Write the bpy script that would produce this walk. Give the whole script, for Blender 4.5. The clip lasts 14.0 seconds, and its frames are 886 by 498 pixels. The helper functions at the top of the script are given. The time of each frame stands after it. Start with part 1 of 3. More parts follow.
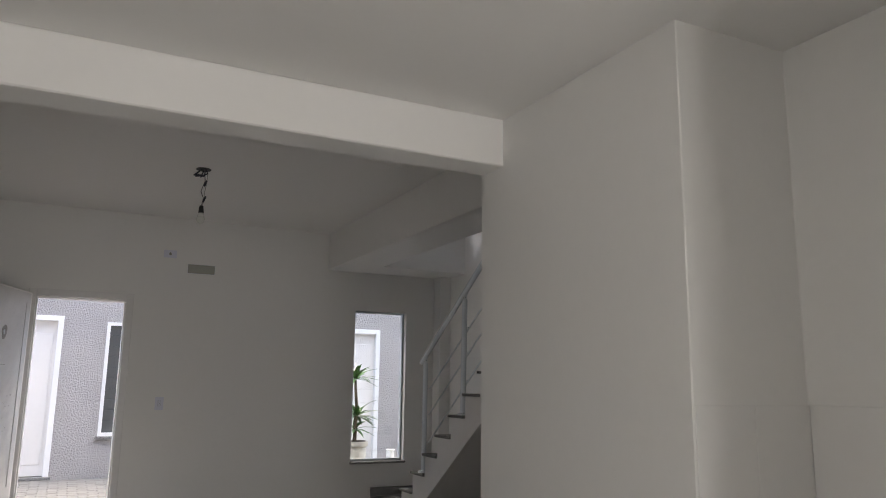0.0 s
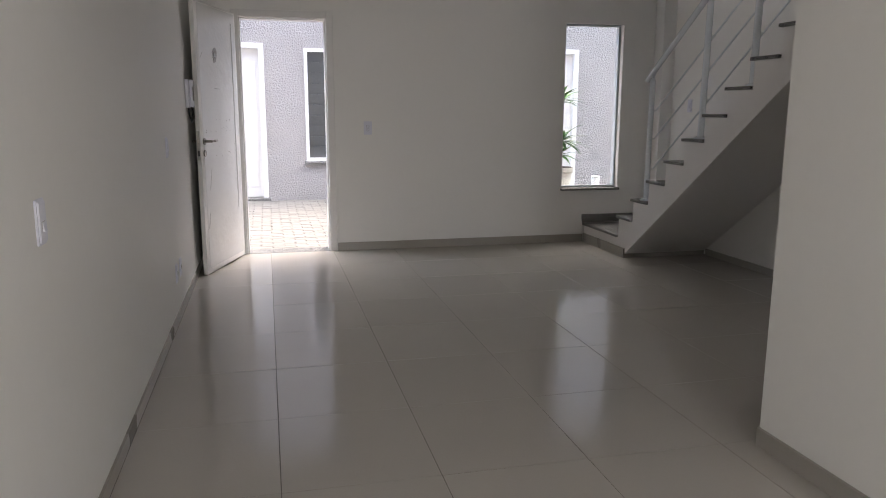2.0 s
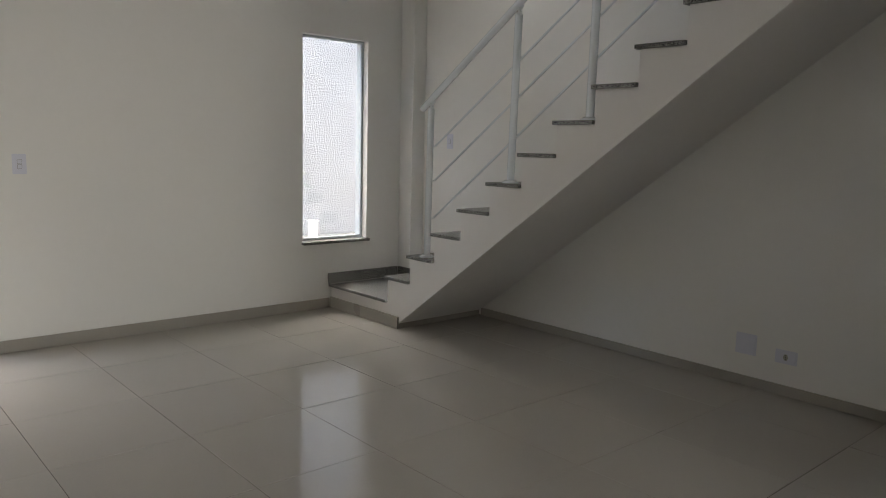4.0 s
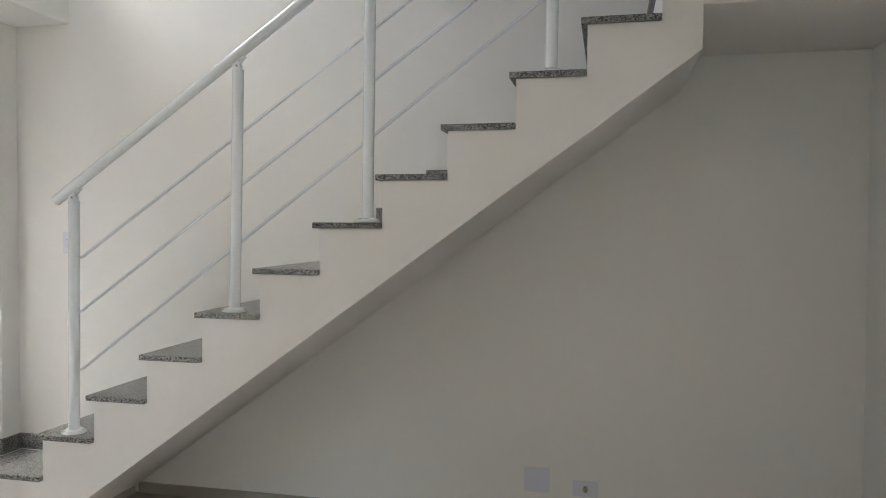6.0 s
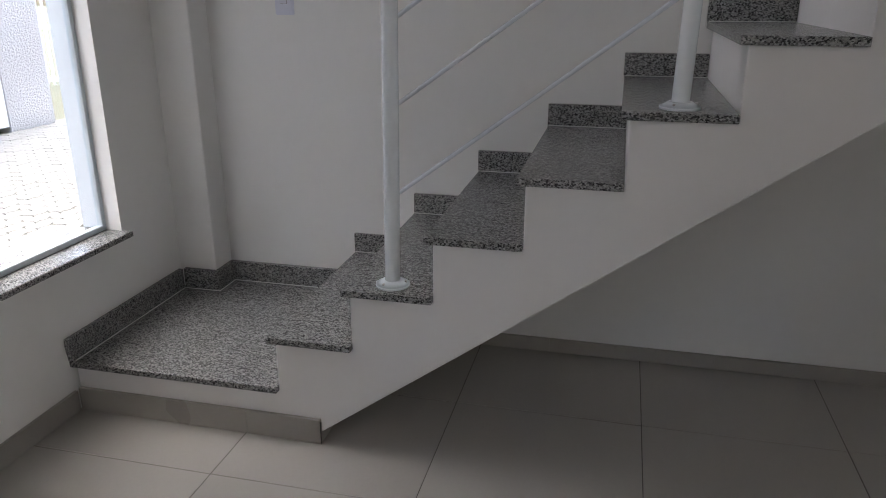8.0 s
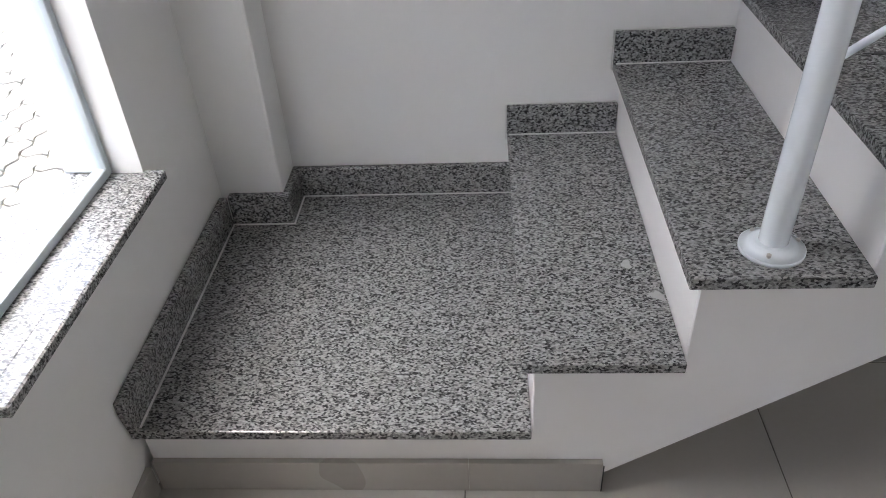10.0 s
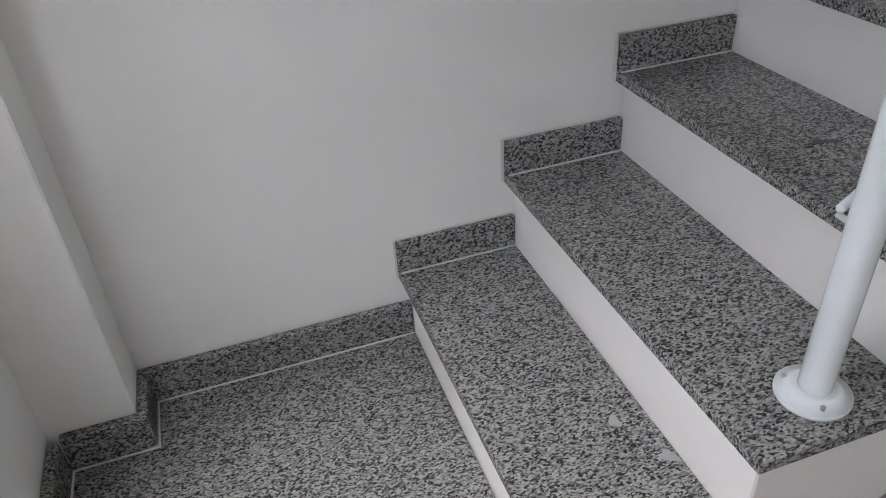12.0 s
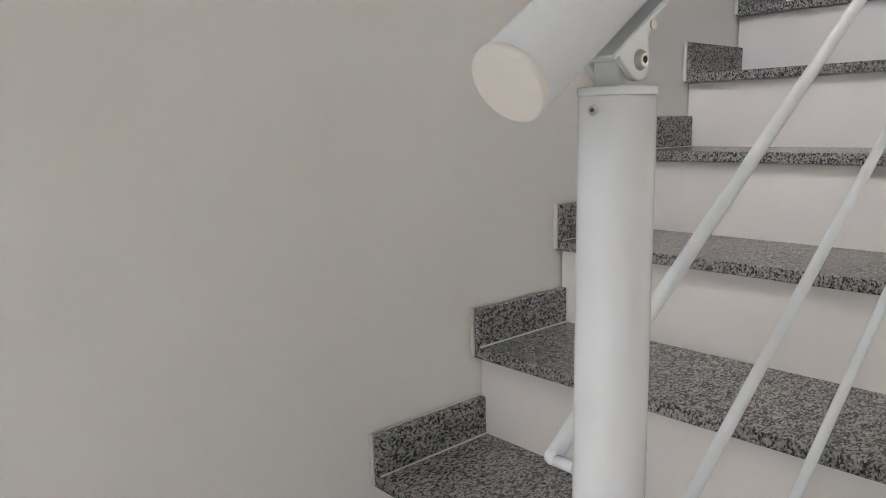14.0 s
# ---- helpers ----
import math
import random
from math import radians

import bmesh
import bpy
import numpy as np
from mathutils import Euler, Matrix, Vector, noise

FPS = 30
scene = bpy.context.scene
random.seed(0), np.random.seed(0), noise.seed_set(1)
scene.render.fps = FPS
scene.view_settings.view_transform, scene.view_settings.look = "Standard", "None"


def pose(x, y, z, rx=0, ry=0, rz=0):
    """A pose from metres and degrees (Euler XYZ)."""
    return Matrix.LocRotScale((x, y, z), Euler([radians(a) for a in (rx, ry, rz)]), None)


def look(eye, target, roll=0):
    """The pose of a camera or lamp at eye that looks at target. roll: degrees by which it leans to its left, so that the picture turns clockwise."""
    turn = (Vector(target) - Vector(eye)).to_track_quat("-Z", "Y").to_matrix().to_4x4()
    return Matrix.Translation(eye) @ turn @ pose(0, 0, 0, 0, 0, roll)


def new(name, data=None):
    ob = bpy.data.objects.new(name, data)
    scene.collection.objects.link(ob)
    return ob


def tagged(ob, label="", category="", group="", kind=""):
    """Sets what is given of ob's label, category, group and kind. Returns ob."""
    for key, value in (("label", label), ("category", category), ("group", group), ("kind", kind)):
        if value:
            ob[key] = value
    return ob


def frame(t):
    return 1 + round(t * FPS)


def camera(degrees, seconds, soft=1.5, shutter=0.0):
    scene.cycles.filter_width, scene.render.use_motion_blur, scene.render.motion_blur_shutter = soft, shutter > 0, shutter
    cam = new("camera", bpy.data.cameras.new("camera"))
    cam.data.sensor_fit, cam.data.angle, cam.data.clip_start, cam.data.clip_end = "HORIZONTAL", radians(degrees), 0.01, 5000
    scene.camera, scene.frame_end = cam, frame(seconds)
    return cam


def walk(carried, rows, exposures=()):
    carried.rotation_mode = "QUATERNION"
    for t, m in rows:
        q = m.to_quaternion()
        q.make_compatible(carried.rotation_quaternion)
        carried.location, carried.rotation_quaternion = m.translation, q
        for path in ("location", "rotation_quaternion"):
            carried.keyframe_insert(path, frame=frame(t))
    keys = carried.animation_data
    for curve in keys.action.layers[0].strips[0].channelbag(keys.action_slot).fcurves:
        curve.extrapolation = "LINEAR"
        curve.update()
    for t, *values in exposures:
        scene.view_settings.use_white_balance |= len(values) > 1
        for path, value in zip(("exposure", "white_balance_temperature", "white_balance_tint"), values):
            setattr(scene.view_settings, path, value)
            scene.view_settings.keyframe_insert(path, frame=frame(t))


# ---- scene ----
LENS = 62.0
cam = camera(LENS, 14.0, soft=1.0)
PATH = [
    (0, (-3.732, -7.428, 1.338), (-2.853, -5.668, 1.697), 0.8),
    (0.5, (-3.77, -7.378, 1.288), (-3.209, -5.469, 1.491), 0.5),
    (1, (-3.815, -7.246, 1.301), (-3.355, -5.3, 1.264), -0.2),
    (1.5, (-3.862, -7.075, 1.298), (-3.423, -5.139, 1.059), -0.2),
    (2, (-3.843, -6.748, 1.281), (-3.389, -4.836, 0.911), 0.2),
    (4.5, (-3.95, -4.433, 1.288), (-2.377, -3.211, 1.101), 1.4),
    (5, (-3.84, -4.004, 1.344), (-2.057, -3.104, 1.244), 0.9),
    (5.5, (-3.659, -3.658, 1.4), (-1.753, -3.055, 1.349), 0.2),
    (6, (-3.457, -3.333, 1.427), (-1.506, -2.897, 1.366), 0.3),
    (6.5, (-3.3, -2.94, 1.428), (-1.355, -2.504, 1.27), 0.6),
    (7, (-3.079, -2.558, 1.396), (-1.17, -2.037, 1.11), 1.1),
    (7.5, (-2.889, -2.121, 1.376), (-1.023, -1.597, 0.883), 1.1),
    (10, (-1.689, -0.678, 1.255), (-0.093, -0.555, 0.056), -3.5),
    (10.5, (-1.555, -0.494, 1.239), (-0.019, -0.392, -0.039), -4.7),
    (11, (-1.457, -0.427, 1.224), (0.085, -0.393, -0.049), -4.3),
    (11.5, (-1.336, -0.465, 1.261), (0.211, -0.63, 0.004), -4.3),
    (12, (-1.273, -0.455, 1.299), (0.304, -0.928, 0.163), -4.1),
    (12.5, (-1.224, -0.435, 1.391), (0.345, -1.21, 0.422), -2.3),
    (13, (-1.175, -0.505, 1.438), (0.395, -1.498, 0.696), -1.2),
    (13.5, (-1.119, -0.632, 1.469), (0.442, -1.766, 0.942), -1.0),
    (14, (-1.003, -0.766, 1.508), (0.467, -2.081, 1.176), -1.3),
]
EXPOSURES = [(0.0, 2.45, 6900, 12), (0.5, 2.7, 6900, 13), (1.0, 2.8, 6900, 13), (2.0, 2.85, 6950, 13), (4.5, 3.4, 7200, 7), (5.5, 3.5, 7250, 8), (6.0, 4.35, 7050, 7), (6.5, 4.45, 6900, 8), (7.0, 4.25, 6700, 11), (7.5, 3.2, 6600, 12),
             (10.0, 3.9, 6450, 12), (11.0, 3.45, 6350, 11), (11.5, 3.5, 6350, 11), (12.0, 3.95, 6500, 12), (12.5, 4.05, 6850, 12), (14.0, 4.1, 7100, 11)]
walk(cam, [(t, look(eye, target, roll)) for t, eye, target, roll in PATH], EXPOSURES)

# ---- light: a bright overcast day, plus two added fill lamps ----
world = bpy.data.worlds.new("overcast_sky")
scene.world = world
world.use_nodes = True
wn = world.node_tree.nodes
sky = wn.new("ShaderNodeTexSky")
sky.sky_type, sky.sun_disc = "NISHITA", False
sky.sun_elevation, sky.sun_rotation = radians(78), radians(37)
sky.dust_density, sky.air_density, sky.ozone_density = 4.0, 1.0, 0.6
world.node_tree.links.new(sky.outputs[0], wn["Background"].inputs["Color"])
wn["Background"].inputs["Strength"].default_value = 0.15
sun_data = bpy.data.lights.new("sun", "SUN")
sun_data.energy, sun_data.angle, sun_data.color = 1.05, radians(90), (1.0, 0.985, 0.96)
sun = new("sun", sun_data)
sun.matrix_world = look((1.5, 2.0, 12.0), (0.0, 0.0, 0.0))


def fill_lamp(name, place, target, width, height, power):
    """An added area fill lamp, set in an opening that is out of view."""
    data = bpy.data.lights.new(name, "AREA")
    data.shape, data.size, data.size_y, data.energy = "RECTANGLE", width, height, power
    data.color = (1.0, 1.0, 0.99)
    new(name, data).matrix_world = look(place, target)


# Added fill behind the camera; no rear door is known there.
fill_lamp("rear_fill", (-2.86, -9.77, 1.06), (-2.86, 0, 1.06), 0.9, 2.1, 9)
# Added fill for the upper stairwell, with no upstairs window known.
fill_lamp("upper_fill", (-0.5, 0.12, 4.1), (-0.5, -4.0, 3.6), 0.65, 1.2, 0.5)

# ---- plan, in metres: front wall inside at y = 0, stair wall at x = 0 ----
LEFT, CEIL, BACK, TOP = -4.412, 2.888, -9.8, 5.4
BLOCK_X, BLOCK_Y, RECESS_Y, RECESS_X = -2.021, -4.412, -5.72, -1.50
# Corner of an invented jut, out of view, that blocks the rear fill.
SHADE_JUT_X, SHADE_JUT_Y = -2.30, -6.95
KITCHEN_CEIL, BEAM_Z = 2.55, 2.50
RISE, GO, NOSE = 0.18, 0.2503, 0.730
TREAD_X, STRING_X, LANDING_Z, STAIR_END = -0.822, -0.802, 0.188, -3.642
DOOR_L, DOOR_R, DOOR_TOP = -4.04, -3.302, 2.06
WIN_L, WIN_R, WIN_B, WIN_T = -1.052, -0.460, 0.513, 2.092
OUT_Z, OUT_Y = -0.05, 4.5


# ---- materials ----
def material(name, colour, rough=0.6, metal=0.0, vary=0.08, grain=40.0, blotch=1.5, bump=0.0, bump_scale=60.0, rough_vary=0.08, distance=0.002, island=0.0):
    """A surface with variation at two scales, relief and uneven gloss."""
    m = bpy.data.materials.new(name)
    m.use_nodes = True
    n, l = m.node_tree.nodes, m.node_tree.links
    p = n["Principled BSDF"]
    p.inputs["Metallic"].default_value = metal
    geo = n.new("ShaderNodeNewGeometry")

    def noise_at(scale, detail):
        t = n.new("ShaderNodeTexNoise")
        t.inputs["Scale"].default_value, t.inputs["Detail"].default_value = scale, detail
        l.new(geo.outputs["Position"], t.inputs["Vector"])
        return t.outputs["Fac"]

    def mathn(op, a, b):
        t = n.new("ShaderNodeMath")
        t.operation = op
        for i, v in enumerate((a, b)):
            if isinstance(v, (int, float)):
                t.inputs[i].default_value = v
            else:
                l.new(v, t.inputs[i])
        return t.outputs[0]

    fine, broad = noise_at(grain, 5), noise_at(blotch, 3)
    mix = mathn("ADD", mathn("MULTIPLY", fine, 0.5), mathn("MULTIPLY", broad, 0.5))
    fac = mathn("ADD", mathn("MULTIPLY", mathn("SUBTRACT", mix, 0.5), 2.4 * vary), 1.0)
    if island:
        info = n.new("ShaderNodeObjectInfo")
        both = mathn("ADD", info.outputs["Random"], geo.outputs["Random Per Island"])
        fac = mathn("MULTIPLY", fac, mathn("ADD", mathn("MULTIPLY", mathn("FRACT", both, 0.0), 2 * island), 1.0 - island))
    hue = n.new("ShaderNodeVectorMath")
    hue.operation = "SCALE"
    hue.inputs[0].default_value = colour
    l.new(fac, hue.inputs["Scale"])
    l.new(hue.outputs[0], p.inputs["Base Color"])
    l.new(mathn("ADD", mathn("MULTIPLY", mathn("SUBTRACT", broad, 0.5), 2 * rough_vary), rough), p.inputs["Roughness"])
    if bump:
        b = n.new("ShaderNodeBump")
        b.inputs["Strength"].default_value, b.inputs["Distance"].default_value = bump, distance
        l.new(noise_at(bump_scale, 4), b.inputs["Height"])
        l.new(b.outputs[0], p.inputs["Normal"])
    return m


def granite(name):
    """Polished grey granite with black, grey and white grains."""
    m = bpy.data.materials.new(name)
    m.use_nodes = True
    n, l = m.node_tree.nodes, m.node_tree.links
    p = n["Principled BSDF"]
    geo = n.new("ShaderNodeNewGeometry")
    place = n.new("ShaderNodeVectorMath")
    place.operation = "MULTIPLY"
    place.inputs[1].default_value = (1.4, 0.72, 1.0)
    l.new(geo.outputs["Position"], place.inputs[0])
    warp = n.new("ShaderNodeTexNoise")
    warp.inputs["Scale"].default_value, warp.inputs["Detail"].default_value = 225, 4
    l.new(place.outputs[0], warp.inputs["Vector"])
    cells = n.new("ShaderNodeTexVoronoi")
    cells.inputs["Scale"].default_value = 290
    cells.inputs["Randomness"].default_value = 1.0
    l.new(place.outputs[0], cells.inputs["Vector"])
    split = n.new("ShaderNodeSeparateColor")
    l.new(cells.outputs["Color"], split.inputs[0])
    add = n.new("ShaderNodeMath")
    add.operation = "MULTIPLY_ADD"
    add.inputs[1].default_value = 0.36
    l.new(split.outputs[0], add.inputs[0])
    patch = n.new("ShaderNodeTexNoise")
    patch.inputs["Scale"].default_value, patch.inputs["Detail"].default_value = 110, 2
    l.new(place.outputs[0], patch.inputs["Vector"])
    part_sum = n.new("ShaderNodeMath")
    part_sum.operation = "MULTIPLY"
    part_sum.inputs[1].default_value = 0.28
    l.new(patch.outputs["Fac"], part_sum.inputs[0])
    half = n.new("ShaderNodeMath")
    half.operation = "MULTIPLY_ADD"
    half.inputs[1].default_value = 0.36
    l.new(warp.outputs["Fac"], half.inputs[0])
    l.new(part_sum.outputs[0], half.inputs[2])
    l.new(half.outputs[0], add.inputs[2])
    ramp = n.new("ShaderNodeValToRGB")
    stops = ((0.0, (0.018, 0.018, 0.019)), (0.37, (0.036, 0.036, 0.037)), (0.45, (0.15, 0.149, 0.147)), (0.54, (0.265, 0.262, 0.258)), (0.66, (0.37, 0.366, 0.36)), (1.0, (0.52, 0.515, 0.51)))
    while len(ramp.color_ramp.elements) < len(stops):
        ramp.color_ramp.elements.new(0.5)
    for e, (at, c) in zip(ramp.color_ramp.elements, stops):
        e.position, e.color = at, (*c, 1)
    l.new(add.outputs[0], ramp.inputs[0])
    l.new(ramp.outputs[0], p.inputs["Base Color"])
    p.inputs["Roughness"].default_value = 0.24
    return m


def glass(name, tint=(0.97, 1.0, 0.99)):
    m = bpy.data.materials.new(name)
    m.use_nodes = True
    p = m.node_tree.nodes["Principled BSDF"]
    p.inputs["Base Color"].default_value = (*tint, 1)
    p.inputs["Roughness"].default_value, p.inputs["Transmission Weight"].default_value, p.inputs["IOR"].default_value = 0.0, 1.0, 1.45
    return m


PAINT = material("white_wall_paint", (0.82, 0.812, 0.795), 0.55, vary=0.025, grain=25, blotch=0.8, bump=0.12, bump_scale=220, distance=0.001)
CEILING = material("ceiling_paint", (0.83, 0.822, 0.805), 0.7, vary=0.02, bump=0.1, bump_scale=180, distance=0.001)
STAIR_PAINT = material("stair_paint", (0.82, 0.80, 0.79), 0.5, vary=0.03, grain=18, bump=0.15, bump_scale=120, distance=0.001)
TILE = material("porcelain_tile", (0.47, 0.442, 0.407), 0.125, vary=0.05, grain=90, blotch=2.5, island=0.02, rough_vary=0.02, bump=0.02, bump_scale=5.0, distance=0.004)
GROUT = material("grey_grout", (0.10, 0.09, 0.08), 0.85, vary=0.2)
GLAZE = material("white_glazed_tile", (0.81, 0.80, 0.785), 0.3, vary=0.02, grain=20)
SKIRT_TILE = material("baseboard_tile", (0.36, 0.335, 0.305), 0.3, vary=0.06, grain=60)
GRANITE = granite("grey_granite")
SEALANT = material("white_sealant", (0.62, 0.61, 0.59), 0.5, vary=0.1)
DROP = material("dried_paint", (0.34, 0.335, 0.33), 0.5, vary=0.25, grain=120)
STUCCO = material("stucco", (0.42, 0.41, 0.41), 0.9, vary=0.28, grain=50, blotch=1.2, bump=1.0, bump_scale=55, distance=0.028)
PAVER = material("concrete_paver", (0.19, 0.185, 0.174), 0.9, vary=0.12, grain=120, blotch=3, bump=0.4, bump_scale=160, distance=0.003, island=0.07)
SAND = material("joint_sand", (0.06, 0.06, 0.035), 0.95, vary=0.35, grain=70)
CAP = material("cream_plastic", (0.80, 0.775, 0.74), 0.45, vary=0.02)
WHITE_METAL = material("white_enamel", (0.81, 0.85, 0.885), 0.2, vary=0.02, bump=0.03, bump_scale=90, distance=0.001)
ALU = material("grey_white_aluminium", (0.44, 0.49, 0.52), 0.35, vary=0.04)
STEEL = material("brushed_steel", (0.52, 0.50, 0.48), 0.3, metal=1.0, vary=0.08)
HANDLE = material("satin_nickel", (0.27, 0.25, 0.23), 0.32, metal=1.0, vary=0.1)
DARK = material("dark_rubber", (0.02, 0.02, 0.022), 0.6, vary=0.2)
BLACK_WIRE = material("black_cable", (0.015, 0.016, 0.03), 0.5, vary=0.2)
PLASTIC = material("white_plastic", (0.70, 0.71, 0.80), 0.3, vary=0.02)
GREY_PLASTIC = material("grey_cover_plate", (0.36, 0.36, 0.32), 0.5, vary=0.06)
DOOR_WHITE = material("door_enamel", (0.76, 0.75, 0.74), 0.42, vary=0.04, grain=12)
FILM = material("protective_film", (0.78, 0.78, 0.78), 0.2, vary=0.06, grain=9, bump=0.5, bump_scale=11, distance=0.008)
TORN = material("torn_film_edge", (0.30, 0.29, 0.28), 0.5, vary=0.3)
LOUVRE = material("smoked_louvre_glass", (0.10, 0.108, 0.112), 0.25, vary=0.15)
GATE_WHITE = material("gate_enamel", (0.80, 0.81, 0.82), 0.4, vary=0.03)
LEAF = material("palm_leaf", (0.055, 0.15, 0.028), 0.45, vary=0.4, grain=25)
LEAF_DRY = material("yellow_leaf", (0.20, 0.26, 0.07), 0.5, vary=0.3)
BARK = material("palm_stem", (0.16, 0.12, 0.08), 0.9, vary=0.3)
POT = material("pale_pot", (0.52, 0.50, 0.44), 0.7, vary=0.12)
PANE = glass("window_glass")
SOIL = material("soil", (0.05, 0.035, 0.025), 0.95, vary=0.3)


# ---- building helpers ----
def box(x0, x1, y0, y1, z0, z1, bevel=0.0, bm=None, segments=1):
    made = bmesh.new()
    bmesh.ops.create_cube(made, size=1.0)
    for v in made.verts:
        v.co = Vector(((x0 + x1) / 2 + v.co.x * (x1 - x0), (y0 + y1) / 2 + v.co.y * (y1 - y0), (z0 + z1) / 2 + v.co.z * (z1 - z0)))
    if bevel:
        bmesh.ops.bevel(made, geom=made.edges[:], offset=bevel, segments=segments, profile=0.6, affect="EDGES")
    return joined(bm, made)


def joined(bm, made):
    if bm is None:
        return made
    data = bpy.data.meshes.new("tmp")
    made.to_mesh(data)
    bm.from_mesh(data)
    bpy.data.meshes.remove(data)
    made.free()
    return bm


def rod(a, b, r, seg=20, r2=None, bm=None, bevel=0.0):
    """A round bar from a to b."""
    a, b = Vector(a), Vector(b)
    made = bmesh.new()
    bmesh.ops.create_cone(made, cap_ends=True, segments=seg, radius1=r, radius2=r if r2 is None else r2, depth=(b - a).length)
    if bevel:
        rim = [e for e in made.edges if abs(e.verts[0].co.z - e.verts[1].co.z) < 1e-6]
        bmesh.ops.bevel(made, geom=rim, offset=bevel, segments=2, profile=0.5, affect="EDGES")
    made.transform(Matrix.Translation((a + b) / 2) @ (b - a).to_track_quat("Z", "Y").to_matrix().to_4x4())
    for f in made.faces:
        f.smooth = len(f.verts) == 4
    return joined(bm, made)


def ball(c, r, scale=(1, 1, 1), bm=None, seg=16):
    made = bmesh.new()
    bmesh.ops.create_uvsphere(made, u_segments=seg, v_segments=seg // 2 + 2, radius=r)
    for v in made.verts:
        v.co = Vector(c) + Vector((v.co.x * scale[0], v.co.y * scale[1], v.co.z * scale[2]))
    for f in made.faces:
        f.smooth = True
    return joined(bm, made)


def prism(poly, axis, a, b, bevel=0.0, bm=None):
    """A flat outline drawn out along an axis from a to b. The outline is in the other two axes, in order."""
    made = bmesh.new()

    def at(p, d):
        q = [p[0], p[1]]
        q.insert("xyz".index(axis), d)
        return made.verts.new(q)

    low, high = [at(p, a) for p in poly], [at(p, b) for p in poly]
    made.faces.new(low)
    made.faces.new(high[::-1])
    for i in range(len(poly)):
        j = (i + 1) % len(poly)
        made.faces.new((low[j], low[i], high[i], high[j]))
    bmesh.ops.recalc_face_normals(made, faces=made.faces[:])
    if bevel:
        bmesh.ops.bevel(made, geom=made.edges[:], offset=bevel, segments=1, affect="EDGES")
    return joined(bm, made)


def tube(points, r, seg=8, bm=None):
    """A bent wire through the points."""
    made = bm or bmesh.new()
    for a, b in zip(points, points[1:]):
        rod(a, b, r, seg, bm=made)
        ball(b, r, seg=seg, bm=made)
    return made


def world_origin(ob):
    spot = Vector((0, 0, 0))
    while ob:
        spot += ob.location
        ob = ob.parent
    return spot


def part(name, bm, mat, parent, label=""):
    base = world_origin(parent)
    for v in bm.verts:
        v.co -= base
    data = bpy.data.meshes.new(name)
    bm.to_mesh(data)
    bm.free()
    data.materials.append(mat)
    ob = new(name, data)
    ob.parent = parent
    return tagged(ob, label)


def thing(name, place, label, category, group="", kind=""):
    ob = new(name)
    ob.location = place
    return tagged(ob, label, category, group, kind)


def solid(name, bm, mat, label="", category="", group="", kind=""):
    """A thing of one mesh, with its origin at the foot of it."""
    lo = Vector([min(v.co[i] for v in bm.verts) for i in range(3)])
    hi = Vector([max(v.co[i] for v in bm.verts) for i in range(3)])
    base = Vector(((lo.x + hi.x) / 2, (lo.y + hi.y) / 2, lo.z))
    for v in bm.verts:
        v.co -= base
    data = bpy.data.meshes.new(name)
    bm.to_mesh(data)
    bm.free()
    data.materials.append(mat)
    ob = new(name, data)
    ob.location = base
    return tagged(ob, label, category, group, kind)


def holed_wall(x0, x1, z0, z1, y0, y1, holes, bm=None):
    """A wall along x with right-angled openings (x0, x1, z0, z1) through it, in one mesh."""
    xs = sorted({x0, x1, *[h[0] for h in holes], *[h[1] for h in holes]})
    zs = sorted({z0, z1, *[h[2] for h in holes], *[h[3] for h in holes]})
    bm = bm or bmesh.new()
    inside = lambda x, z: x0 < x < x1 and z0 < z < z1 and not any(h[0] < x < h[1] and h[2] < z < h[3] for h in holes)
    vert = {}

    def v(x, y, z):
        key = (round(x, 5), round(y, 5), round(z, 5))
        if key not in vert:
            vert[key] = bm.verts.new(key)
        return vert[key]

    xm, zm = [x0 - 1, *xs, x1 + 1], [z0 - 1, *zs, z1 + 1]
    for i in range(1, len(xs)):
        for j in range(1, len(zs)):
            a, b, c, d = xs[i - 1], xs[i], zs[j - 1], zs[j]
            mx, mz = (a + b) / 2, (c + d) / 2
            if not inside(mx, mz):
                continue
            bm.faces.new((v(a, y0, c), v(b, y0, c), v(b, y0, d), v(a, y0, d)))
            bm.faces.new((v(a, y1, c), v(a, y1, d), v(b, y1, d), v(b, y1, c)))
            if not inside((xm[i - 1] + a) / 2 if i > 1 else x0 - 1, mz):
                bm.faces.new((v(a, y0, c), v(a, y0, d), v(a, y1, d), v(a, y1, c)))
            if not inside((b + xm[i + 2]) / 2 if i < len(xs) - 1 else x1 + 1, mz):
                bm.faces.new((v(b, y0, c), v(b, y1, c), v(b, y1, d), v(b, y0, d)))
            if not inside(mx, (zm[j - 1] + c) / 2 if j > 1 else z0 - 1):
                bm.faces.new((v(a, y0, c), v(a, y1, c), v(b, y1, c), v(b, y0, c)))
            if not inside(mx, (d + zm[j + 2]) / 2 if j < len(zs) - 1 else z1 + 1):
                bm.faces.new((v(a, y0, d), v(b, y0, d), v(b, y1, d), v(a, y1, d)))
    bmesh.ops.recalc_face_normals(bm, faces=bm.faces[:])
    return bm


# ---- the house: walls, ceilings, beams ----
def structure(name, bm, mat, label, category):
    return solid(name, bm, mat, label, category, kind="structure")


